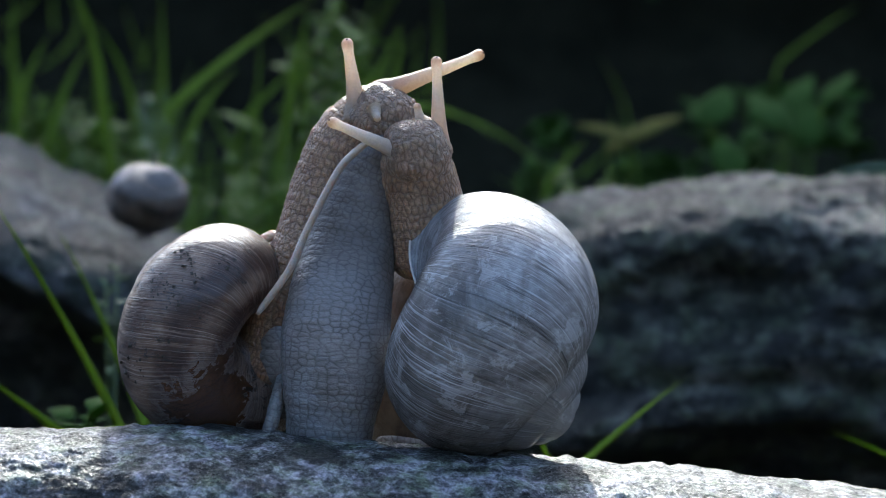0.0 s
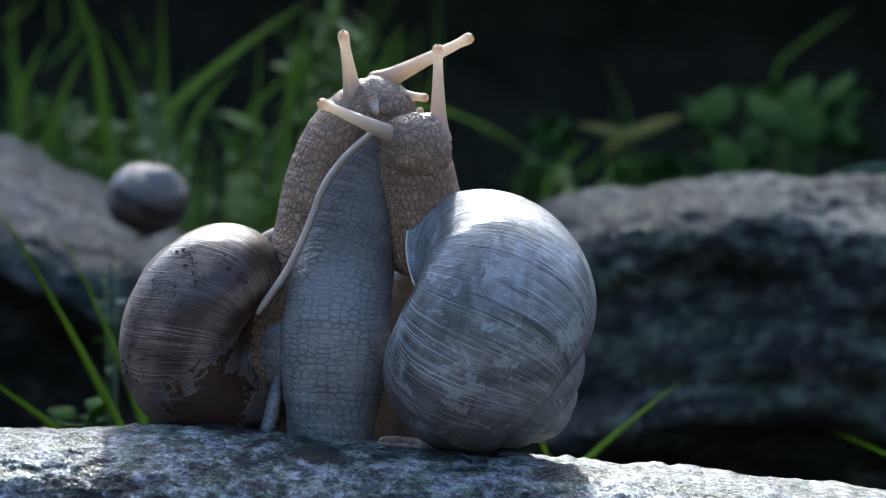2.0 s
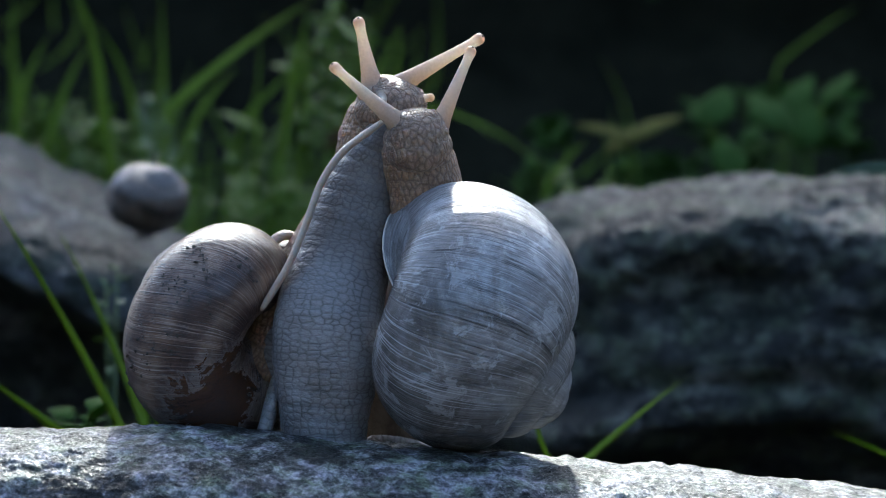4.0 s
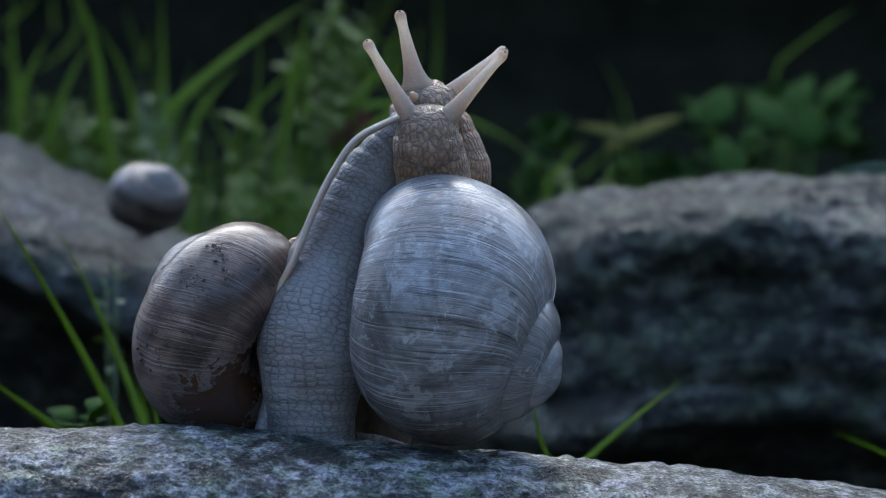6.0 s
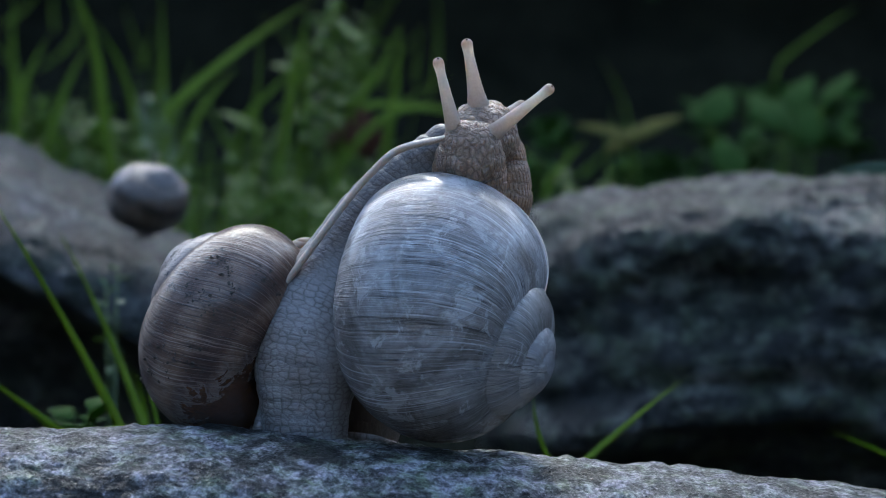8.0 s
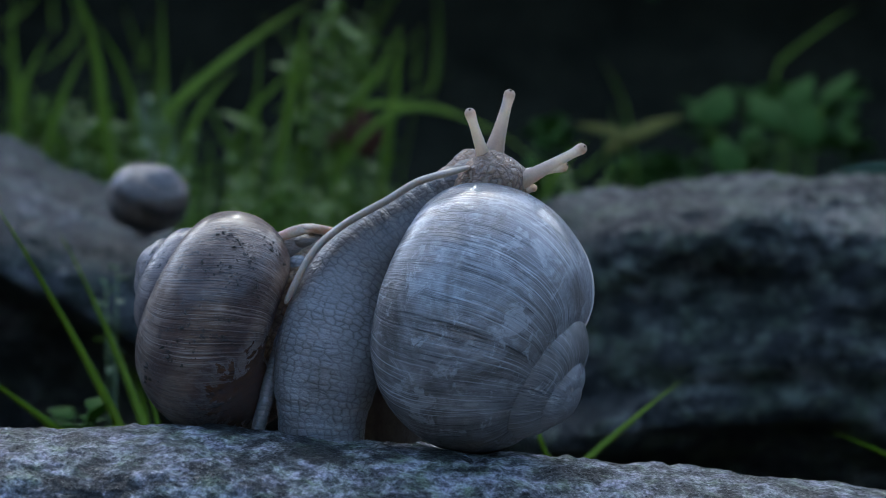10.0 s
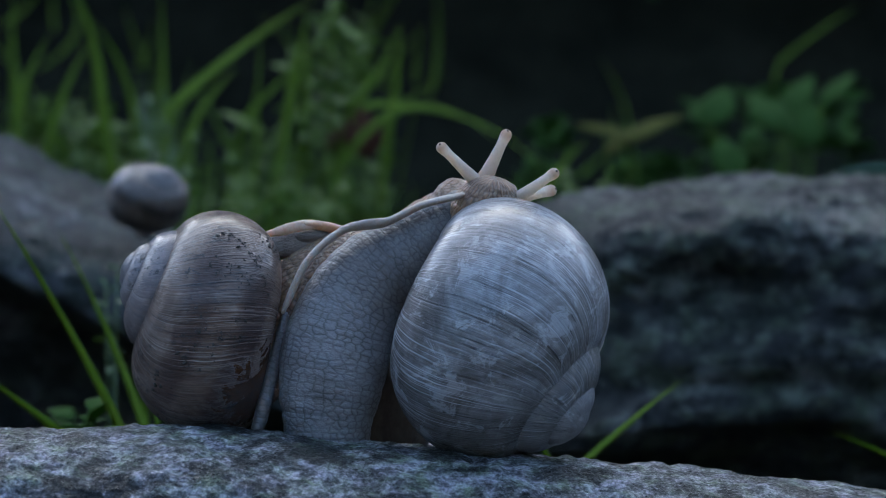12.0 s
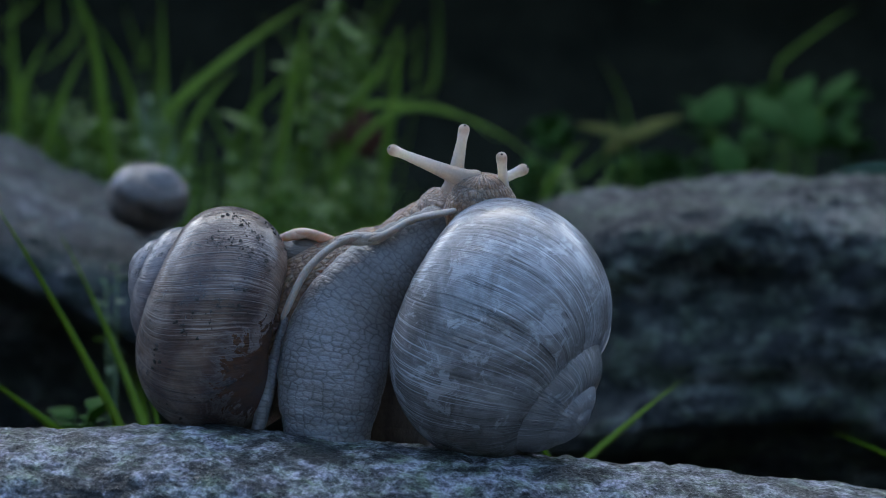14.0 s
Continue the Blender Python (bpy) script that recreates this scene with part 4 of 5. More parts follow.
# ---- added plants out of view, to shade the scene ----
def leaf_cloud(acc, rng, count, inside, lo, hi, width):
    """Leaf blades scattered where inside() puts them."""
    for _ in range(count):
        p = inside(rng)
        d = Vector((rng.gauss(0, 1), rng.gauss(0, 1), rng.gauss(0, 0.5))).normalized() * rng.uniform(lo, hi)
        blade_mesh(p, p + d, (0, 0, 0.01), width, None, 3, 0.1, acc)


def hedge(x0, y0, x1, y1, height, seed):
    """A dense clipped hedge along a line, added unseen to block low sky: a dark woody heart and a coat of leaves."""
    rng = random.Random(seed)
    a, b = Vector((x0, y0, 0)), Vector((x1, y1, 0))
    across = (b - a).cross(Vector((0, 0, 1))).normalized()
    ob = tagged(new("hedge"), "added dense dark green hedge, out of view, blocking low sky light", "hedge", "hedges")
    n, m = 40, 16
    verts, faces = [], []
    for i in range(n + 1):
        for j in range(m):
            q = 2 * math.pi * j / m
            c, z = math.cos(q), math.sin(q)
            p = a.lerp(b, i / n) + across * (0.28 * math.copysign(abs(c) ** 0.5, c))
            p.z = height / 2 + height / 2 * math.copysign(abs(z) ** 0.5, z) - 0.03
            verts.append(p + Vector((1, 1, 1)) * (0.05 * noise.noise(p * 5)))
    for i in range(n):
        for j in range(m):
            k = (j + 1) % m
            faces.append((i * m + j, i * m + k, (i + 1) * m + k, (i + 1) * m + j))
    faces.append(tuple(range(m)))
    faces.append(tuple(reversed(range(n * m, (n + 1) * m))))
    part("heart", mesh_from("heart", verts, faces, M_BARK), ob)
    acc = ([], [])

    def inside(r):
        p = a.lerp(b, r.random())
        if r.random() < 0.3:
            return Vector((p.x, p.y, height)) + across * r.uniform(-0.3, 0.3)
        return Vector((p.x, p.y, r.random() * height)) + across * (r.choice((-1, 1)) * r.uniform(0.26, 0.36))
    leaf_cloud(acc, rng, int(900 * (b - a).length * height), inside, 0.05, 0.10, 0.05)
    part("foliage", mesh_from("foliage", acc[0], acc[1], M_CANOPY), ob)


# behind and beside the camera, added to cut low sky light
hedge(-2.4, -2.0, 2.4, -2.0, 0.75, 21)
hedge(-2.3, -1.6, -2.1, 1.2, 1.15, 22)
hedge(2.3, -1.6, 2.1, 1.2, 1.15, 23)


def shade_overhang():
    """A dark shrub added unseen on the bank; its low boughs shade the undergrowth."""
    rng = random.Random(31)
    ob = tagged(new("shrub"), "added dense dark green shrub, out of view, shading the earth bank", "shrub")
    ob.location = (0, 1.25, ground_z(0, 1.25) - 0.02)
    for k in range(7):
        x = -1.5 + 0.5 * k + rng.uniform(-0.1, 0.1)
        v, f = stalk_mesh((x * 0.4, 0.25, 0.0), (x, -0.45, -0.40 + 0.05 * rng.random()), 0.016)
        part("limb", mesh_from("limb", v, f, M_BARK), ob)
    acc = ([], [])
    leaf_cloud(acc, rng, 2300, lambda r: Vector((r.uniform(-1.9, 1.9), r.uniform(-0.50, -0.05), 0)) + Vector((0, 0, 1)) * (r.uniform(-0.04, 0.06) - 0.42), 0.04, 0.08, 0.05)
    acc[0][:] = [v + Vector((0, 0, 0.55 * (v.y + 0.55))) for v in acc[0]]
    part("foliage", mesh_from("foliage", acc[0], acc[1], M_CANOPY), ob)


shade_overhang()


# unseen tree, added in place of a cloud to dim the sun
def shade_tree():
    tree = tagged(new("tree"), "added unseen tree whose swaying bough dims the sun on the stones", "tree")
    stem = Vector((2.44, 2.6, 0.14))
    tree.location = stem
    cs = [Vector((0.06 * math.sin(i), 0.05 * math.cos(i * 1.3), -1.0 + i * 0.55)) for i in range(9)]
    v, f = sweep(cs, [(Vector((1, 0, 0)), Vector((0, 1, 0)))] * 9, [(0.20 - 0.012 * i, 0.20 - 0.012 * i) for i in range(9)], 14)
    part("trunk", mesh_from("trunk", v, f, M_BARK), tree)
    rng = random.Random(4)
    acc = ([], [])
    leaf_cloud(acc, rng, 3500, lambda r: Vector((-2.3 + r.uniform(-1.2, 1.2), 0.15 + r.uniform(-0.9, 0.9), 1.9 + r.uniform(-0.18, 0.18))),
               0.07, 0.13, 0.085)
    bough = part("bough", mesh_from("bough", acc[0], acc[1], M_CANOPY), tree, "added dense green bough that dims the sun")
    v, f = stalk_mesh((0, 0, 1.3), (-2.6, 0.1, 1.95), 0.05)
    part("limb", mesh_from("limb", v, f, M_BARK), bough)
    # a low twig, added out of view, keeps the sun off the mossy boulder
    acc = ([], [])
    spot = Vector((-0.20, 0.30, 0.17)) + SUN_DIR * 1.35 - stem
    leaf_cloud(acc, rng, 1100, lambda r: spot + Vector((r.uniform(-0.15, 0.17), r.uniform(-0.20, 0.22), r.uniform(-0.03, 0.03))), 0.03, 0.06, 0.04)
    part("twig", mesh_from("twig", acc[0], acc[1], M_CANOPY), tree, "added low twig that blocks the sun")
    v, f = stalk_mesh((0, 0, 0.4), spot, 0.03)
    part("limb", mesh_from("limb", v, f, M_BARK), tree)
    # and another, added likewise, off the layered boulder
    acc = ([], [])
    spot = Vector((0.24, 0.31, 0.17)) + SUN_DIR * 1.35 - stem
    leaf_cloud(acc, rng, 300, lambda r: spot + Vector((r.uniform(-0.27, 0.30), r.uniform(-0.16, 0.16), r.uniform(-0.03, 0.03))), 0.03, 0.06, 0.04)
    part("twig", mesh_from("twig", acc[0], acc[1], M_CANOPY), tree, "added low twig that blocks the sun")
    v, f = stalk_mesh((0, 0, 0.5), spot, 0.03)
    part("limb", mesh_from("limb", v, f, M_BARK), tree)
    return bough


bough = shade_tree()


# ---- movement ----
def smooth_keys(keys, t):
    """A list of equal-length tuples between keyed times, on a smooth curve."""
    ts = [k[0] for k in keys]
    if t <= ts[0]:
        return np.array(keys[0][1], float)
    if t >= ts[-1]:
        return np.array(keys[-1][1], float)
    i = max(j for j in range(len(ts)) if ts[j] <= t)
    i = min(i, len(ts) - 2)
    p = [np.array(keys[min(max(j, 0), len(ts) - 1)][1], float) for j in (i - 1, i, i + 1, i + 2)]
    q = [ts[min(max(j, 0), len(ts) - 1)] for j in (i - 1, i, i + 1, i + 2)]
    h = q[2] - q[1]
    s = (t - q[1]) / h
    m1 = (p[2] - p[0]) / max(q[2] - q[0], 1e-6) * h
    m2 = (p[3] - p[1]) / max(q[3] - q[1], 1e-6) * h
    return ((2 * s ** 3 - 3 * s ** 2 + 1) * p[1] + (s ** 3 - 2 * s ** 2 + s) * m1 + (-2 * s ** 3 + 3 * s ** 2) * p[2] + (s ** 3 - s ** 2) * m2)


def along_spine(ctrl, n):
    """n places and directions evenly along a smooth line through the control places."""
    pts = [Vector(at(*c)) for c in ctrl]
    dense = []
    m = len(pts)
    for i in range(m - 1):
        a, b, c, d = pts[max(i - 1, 0)], pts[i], pts[i + 1], pts[min(i + 2, m - 1)]
        for k in range(16):
            s = k / 16
            dense.append(0.5 * ((2 * b) + (c - a) * s + (2 * a - 5 * b + 4 * c - d) * s * s + (3 * b - a - 3 * c + d) * s ** 3))
    dense.append(pts[-1])
    acc = [0.0]
    for a, b in zip(dense, dense[1:]):
        acc.append(acc[-1] + (b - a).length)
    out = []
    for i in range(n):
        want = acc[-1] * i / (n - 1)
        j = max(k for k in range(len(acc)) if acc[k] <= want + 1e-12)
        j = min(j, len(dense) - 2)
        f = (want - acc[j]) / max(acc[j + 1] - acc[j], 1e-9)
        p = dense[j].lerp(dense[j + 1], f)
        tan = (dense[min(j + 2, len(dense) - 1)] - dense[max(j - 1, 0)]).normalized()
        out.append((p, tan))
    return out


def stand(place, tan, side=(1, 0, 0)):
    """A pose with z along tan and x as near to side as it can be."""
    z = Vector(tan).normalized()
    x = Vector(side)
    x = (x - z * x.dot(z)).normalized()
    y = z.cross(x)
    m = Matrix((x, y, z)).transposed().to_4x4()
    m.translation = place
    return m


TIMES = [0.0, 0.5, 1.0, 1.5, 2.0, 2.5, 3.0, 3.5, 4.0, 4.5, 5.0, 5.5, 6.0, 6.5, 7.0, 7.5, 8.0, 8.5, 9.0, 9.5, 10.0, 10.5, 11.0, 11.5,
         12.0, 12.5, 13.0, 13.5, 14.0]


def key_chain(obs, keys, side=(1, 0, 0)):
    rows = [[] for _ in obs]
    for t in TIMES:
        for r, (p, tan) in zip(rows, along_spine(smooth_keys(keys, t), len(obs))):
            r.append((t, stand(p, tan, side)))
    for ob, r in zip(obs, rows):
        walk(ob, r)


def key_feeler(ob, length, tips, roots, toward=-1):
    """The tip follows its places; what the length leaves over goes into depth."""
    rows = []
    for t in TIMES:
        tip, root = smooth_keys(tips, t), smooth_keys(roots, t)
        a, b = at(*root), at(*tip)
        rows.append((t, stand(b - (b - a).normalized() * length * U, b - a, (0, -1, 0.3))))
    walk(ob, rows)


def key_shell(ob, keys):
    rows = []
    for t in TIMES:
        u, v, d, ax, ay, az, mx, my, mz = smooth_keys(keys, t)
        rows.append((t, axis_pose(at(u, v, d), (ax, ay, az), (mx, my, mz))))
    walk(ob, rows)


def motions():
    # pale shell: place, apex direction, mouth direction
    key_shell(pale_shell, [
        (0.0, (847.2, 608.4, -60, 0.695, -0.041, -0.718, 0.572, 0.636, 0.518)),
        (0.5, (845.7, 607.0, -60, 0.694, -0.021, -0.719, 0.562, 0.640, 0.524)),
        (1.0, (844.8, 607.1, -60, 0.694, -0.011, -0.720, 0.553, 0.648, 0.523)),
        (1.5, (843.3, 607.1, -60, 0.694, -0.001, -0.720, 0.544, 0.656, 0.523)),
        (2.0, (842.7, 605.2, -60, 0.694, 0.011, -0.719, 0.540, 0.653, 0.532)),
        (2.5, (839.8, 603.7, -60, 0.705, 0.024, -0.709, 0.531, 0.645, 0.549)),
        (3.0, (836.7, 600.5, -60, 0.723, 0.026, -0.690, 0.530, 0.620, 0.579)),
        (5.5, (797.5, 589.6, -60, 0.863, -0.097, -0.496, 0.483, 0.445, 0.754)),
        (6.0, (793.6, 584.7, -60, 0.873, -0.191, -0.449, 0.487, 0.365, 0.794)),
        (6.5, (784.5, 582.7, -60, 0.877, -0.270, -0.398, 0.471, 0.312, 0.825)),
        (7.0, (782.3, 580.5, -60, 0.867, -0.334, -0.370, 0.465, 0.274, 0.842)),
        (7.5, (782.7, 582.3, -60, 0.856, -0.371, -0.361, 0.472, 0.273, 0.838)),
        (8.0, (783.8, 580.1, -60, 0.846, -0.384, -0.369, 0.479, 0.244, 0.843)),
        (10.5, (859.0, 604.5, -60, 0.735, -0.317, -0.599, 0.677, 0.279, 0.681)),
        (11.0, (864.0, 609.5, -60, 0.725, -0.277, -0.630, 0.685, 0.376, 0.624)),
        (11.5, (865.5, 615.5, -60, 0.718, -0.266, -0.644, 0.679, 0.474, 0.561)),
        (12.0, (868.2, 617.1, -60, 0.709, -0.259, -0.656, 0.678, 0.508, 0.531)),
        (12.5, (867.7, 618.1, -60, 0.709, -0.262, -0.654, 0.674, 0.523, 0.522)),
        (13.5, (868.3, 616.6, -60, 0.707, -0.258, -0.659, 0.678, 0.513, 0.526)),
        (14.0, (871.1, 618.0, -60, 0.699, -0.325, -0.637, 0.704, 0.464, 0.537))])
    key_shell(brown_shell, [
        (0.0, (395.5, 574.0, 60, -0.697, 0.454, 0.555, 0.557, 0.830, 0.022)),
        (1.0, (397.7, 573.6, 60, -0.691, 0.461, 0.556, 0.564, 0.826, 0.016)),
        (2.0, (399.5, 573.6, 60, -0.684, 0.468, 0.559, 0.573, 0.819, 0.015)),
        (3.0, (401.1, 572.7, 60, -0.682, 0.465, 0.564, 0.563, 0.826, -0.001)),
        (5.5, (418.3, 573.2, 60, -0.679, 0.422, 0.601, 0.488, 0.871, -0.061)),
        (6.0, (424.1, 571.0, 60, -0.660, 0.394, 0.640, 0.480, 0.876, -0.043)),
        (6.5, (429.8, 569.5, 60, -0.645, 0.384, 0.661, 0.495, 0.868, -0.021)),
        (7.0, (434.6, 568.4, 60, -0.628, 0.368, 0.685, 0.506, 0.863, 0.000)),
        (7.5, (435.8, 567.0, 60, -0.624, 0.342, 0.702, 0.500, 0.866, 0.022)),
        (8.0, (433.4, 573.8, 60, -0.678, 0.301, 0.671, 0.465, 0.882, 0.074)),
        (10.5, (405.0, 548.5, 60, -0.876, 0.057, 0.479, 0.019, 0.996, -0.083)),
        (11.0, (399.9, 551.2, 60, -0.885, -0.007, 0.465, -0.036, 0.998, -0.054)),
        (11.5, (396.9, 551.7, 60, -0.888, -0.055, 0.457, -0.083, 0.996, -0.043)),
        (12.0, (392.3, 551.9, 60, -0.888, -0.113, 0.446, -0.141, 0.990, -0.030)),
        (12.5, (391.8, 551.9, 60, -0.889, -0.121, 0.442, -0.158, 0.986, -0.048)),
        (13.0, (388.6, 551.4, 60, -0.890, -0.143, 0.433, -0.186, 0.981, -0.059)),
        (13.5, (389.4, 549.9, 60, -0.891, -0.129, 0.435, -0.188, 0.977, -0.096)),
        (14.0, (404.0, 546.8, 60, -0.887, 0.072, 0.455, -0.068, 0.956, -0.285))])
    key_chain(pale_foot, [
        (0.0, ((580, 800, -8), (590, 680, -14), (598, 560, -16), (618, 450, 24), (645, 350, 38), (680, 270, 38))),
        (3.0, ((580, 800, -8), (586, 680, -14), (592, 560, -16), (615, 450, 24), (645, 340, 38), (680, 250, 38))),
        (5.5, ((556, 800, -8), (557, 680, -14), (563, 560, -16), (605, 440, 24), (652, 320, 38), (705, 240, 38))),
        (6.5, ((546, 800, -8), (548, 680, -14), (552, 580, -16), (610, 460, 24), (670, 340, 38), (740, 240, 38))),
        (7.5, ((540, 800, -8), (544, 680, -14), (549, 580, -16), (620, 460, 24), (690, 350, 38), (780, 255, 38))),
        (8.2, ((540, 800, -8), (543, 680, -14), (552, 590, -16), (625, 470, 24), (700, 360, 38), (790, 270, 38))),
        (10.5, ((575, 800, -8), (582, 690, -14), (605, 590, -14), (650, 490, -4), (740, 420, 12), (840, 345, 20))),
        (11.0, ((578, 800, -8), (583, 690, -14), (605, 590, -14), (650, 500, -4), (740, 430, 12), (840, 365, 20))),
        (12.5, ((578, 800, -8), (584, 690, -14), (605, 590, -14), (650, 510, -4), (720, 450, 12), (800, 390, 20))),
        (14.0, ((578, 800, -8), (584, 690, -14), (605, 590, -14), (650, 520, -4), (710, 460, 12), (770, 410, 20)))])
    key_chain(pale_neck, [
        (0.0, ((760, 440, 40), (750, 360, 30), (738, 300, 10), (728, 250, 0))),
        (3.0, ((755, 430, 40), (745, 350, 30), (735, 280, 10), (728, 235, 0))),
        (5.5, ((760, 420, 40), (765, 340, 30), (750, 270, 10), (745, 225, 0))),
        (6.5, ((770, 420, 40), (772, 340, 30), (772, 280, 10), (772, 225, 0))),
        (7.5, ((800, 420, 40), (815, 340, 30), (818, 290, 10), (822, 245, 0))),
        (8.2, ((810, 420, 40), (828, 350, 30), (834, 300, 10), (838, 255, 0))),
        (10.5, ((830, 440, 40), (850, 400, 30), (870, 360, 10), (885, 325, 0))),
        (11.0, ((830, 450, 40), (850, 410, 30), (866, 370, 10), (880, 335, 0))),
        (12.5, ((840, 460, 40), (850, 420, 30), (856, 390, 10), (862, 355, 0))),
        (14.0, ((840, 460, 40), (850, 420, 30), (852, 380, 10), (852, 345, 0)))])
    key_chain(pale_fringe, [
        (0.0, ((466, 542, -40), (512, 478, -45), (540, 415, -40), (575, 345, -35), (608, 290, -30), (650, 252, -30))),
        (3.0, ((466, 540, -40), (512, 470, -45), (545, 400, -40), (570, 330, -35), (605, 280, -30), (655, 235, -30))),
        (5.5, ((484, 522, -40), (513, 465, -45), (540, 390, -40), (575, 312, -35), (618, 250, -30), (692, 207, -30))),
        (6.5, ((492, 518, -40), (535, 445, -45), (570, 370, -40), (610, 300, -35), (655, 245, -30), (722, 215, -30))),
        (7.5, ((508, 500, -40), (550, 435, -45), (600, 360, -40), (640, 310, -35), (690, 260, -30), (758, 238, -30))),
        (8.2, ((515, 490, -40), (560, 430, -45), (610, 365, -40), (660, 310, -35), (710, 270, -30), (780, 252, -30))),
        (10.5, ((512, 530, -40), (552, 452, -45), (606, 408, -42), (690, 368, -35), (750, 335, -30), (820, 315, -30))),
        (11.0, ((510, 535, -40), (550, 455, -45), (608, 410, -42), (695, 376, -35), (755, 342, -30), (820, 328, -30))),
        (12.5, ((506, 540, -40), (546, 462, -45), (610, 408, -42), (680, 400, -35), (740, 374, -30), (795, 358, -30))),
        (14.0, ((506, 550, -40), (546, 475, -45), (606, 428, -42), (670, 420, -35), (730, 390, -30), (790, 376, -30)))])
    key_chain(brown_body, [
        (0.0, ((480, 640, 90), (520, 540, 100), (565, 430, 100), (590, 330, 100), (620, 250, 95), (680, 190, 90))),
        (3.0, ((480, 640, 90), (525, 540, 100), (570, 430, 100), (595, 320, 100), (625, 235, 95), (680, 175, 90))),
        (5.5, ((490, 640, 90), (560, 540, 100), (670, 430, 110), (772, 330, 110), (755, 240, 105), (728, 185, 100))),
        (6.5, ((490, 640, 90), (580, 540, 100), (720, 430, 110), (812, 340, 110), (808, 260, 105), (785, 190, 100))),
        (7.5, ((490, 640, 90), (580, 540, 100), (740, 450, 110), (848, 370, 110), (855, 280, 105), (840, 215, 100))),
        (8.2, ((490, 640, 90), (580, 540, 100), (740, 460, 110), (858, 380, 110), (870, 300, 105), (855, 225, 100))),
        (10.5, ((490, 600, 100), (545, 522, 120), (640, 460, 110), (720, 432, 110), (790, 375, 105), (842, 338, 100))),
        (11.0, ((490, 600, 100), (545, 522, 120), (640, 465, 110), (720, 442, 110), (785, 386, 105), (834, 348, 100))),
        (12.5, ((490, 600, 100), (545, 526, 120), (640, 480, 110), (710, 460, 110), (760, 424, 105), (806, 386, 100))),
        (14.0, ((490, 600, 100), (545, 528, 120), (640, 485, 110), (700, 466, 110), (740, 430, 105), (782, 392, 100)))])
    key_chain(pale_trunk, [
        (0.0, ((720, 785, 195), (730, 650, 195), (755, 530, 195), (788, 430, 195))),
        (3.0, ((715, 785, 195), (725, 650, 195), (745, 530, 195), (780, 420, 195))),
        (5.5, ((675, 785, 195), (690, 650, 195), (720, 530, 195), (780, 420, 195))),
        (6.5, ((650, 785, 195), (670, 650, 195), (710, 530, 195), (785, 420, 195))),
        (8.2, ((640, 785, 195), (660, 650, 195), (710, 540, 195), (810, 430, 195))),
        (10.5, ((690, 785, 175), (702, 690, 180), (760, 580, 195), (835, 470, 195))),
        (11.0, ((692, 785, 175), (704, 695, 180), (765, 590, 195), (840, 480, 195))),
        (14.0, ((698, 785, 175), (710, 700, 180), (770, 600, 195), (845, 490, 195)))])
    key_chain(pale_tail, [
        (0.0, ((690, 790, 100), (740, 796, 100), (800, 802, 100))), (3.0, ((690, 790, 100), (740, 796, 100), (800, 802, 100))),
        (6.5, ((620, 784, 110), (660, 788, 110), (710, 792, 110))), (8.2, ((620, 784, 110), (660, 788, 110), (710, 792, 110))),
        (10.5, ((690, 792, 170), (750, 799, 170), (810, 804, 170))), (14.0, ((690, 792, 170), (750, 800, 170), (820, 806, 170)))])
    key_chain(brown_flesh, [
        (0.0, ((506, 700, 90), (500, 622, 58), (512, 545, 100))), (3.0, ((506, 700, 90), (500, 620, 58), (512, 540, 100))),
        (6.5, ((520, 700, 70), (515, 620, 70), (535, 520, 80))), (8.2, ((520, 700, 70), (515, 620, 70), (545, 510, 80))),
        (10.5, ((540, 690, 80), (542, 590, 90), (545, 490, 100))), (14.0, ((540, 690, 80), (542, 595, 90), (547, 500, 100)))])
    key_chain(brown_mantle, [
        (0.0, ((455, 434, 90), (480, 418, 100), (515, 420, 110))), (3.0, ((465, 430, 90), (490, 414, 100), (525, 416, 110))),
        (6.5, ((512, 440, 90), (535, 430, 100), (560, 438, 110))), (8.2, ((508, 440, 90), (540, 428, 100), (575, 438, 110))),
        (10.5, ((490, 414, 90), (548, 399, 90), (608, 408, 100))), (11.0, ((488, 412, 90), (548, 398, 90), (608, 406, 100))),
        (12.5, ((490, 412, 90), (548, 400, 90), (610, 412, 100))), (14.0, ((505, 420, 90), (545, 414, 90), (608, 436, 100)))])
    key_chain(brown_wall, [
        (0.0, ((458, 466, 110), (484, 450, 120), (515, 452, 130))), (3.0, ((468, 462, 110), (494, 446, 120), (525, 448, 130))),
        (6.5, ((512, 470, 110), (536, 460, 120), (560, 468, 130))), (8.2, ((508, 470, 110), (541, 458, 120), (575, 468, 130))),
        (10.5, ((488, 440, 110), (548, 424, 115), (600, 432, 120))), (11.0, ((486, 438, 110), (548, 423, 115), (600, 430, 120))),
        (12.5, ((488, 438, 110), (548, 425, 115), (602, 436, 120))), (14.0, ((502, 446, 110), (545, 440, 115), (602, 460, 120)))])
    key_chain(brown_margin, [
        (0.0, ((470, 785, 10), (484, 735, 0), (496, 680, 20))), (8.0, ((450, 785, 10), (466, 740, 0), (478, 680, 20))),
        (10.5, ((448, 790, 10), (472, 700, 0), (498, 590, 20))), (14.0, ((448, 790, 10), (472, 700, 0), (498, 590, 20)))])
    heads()
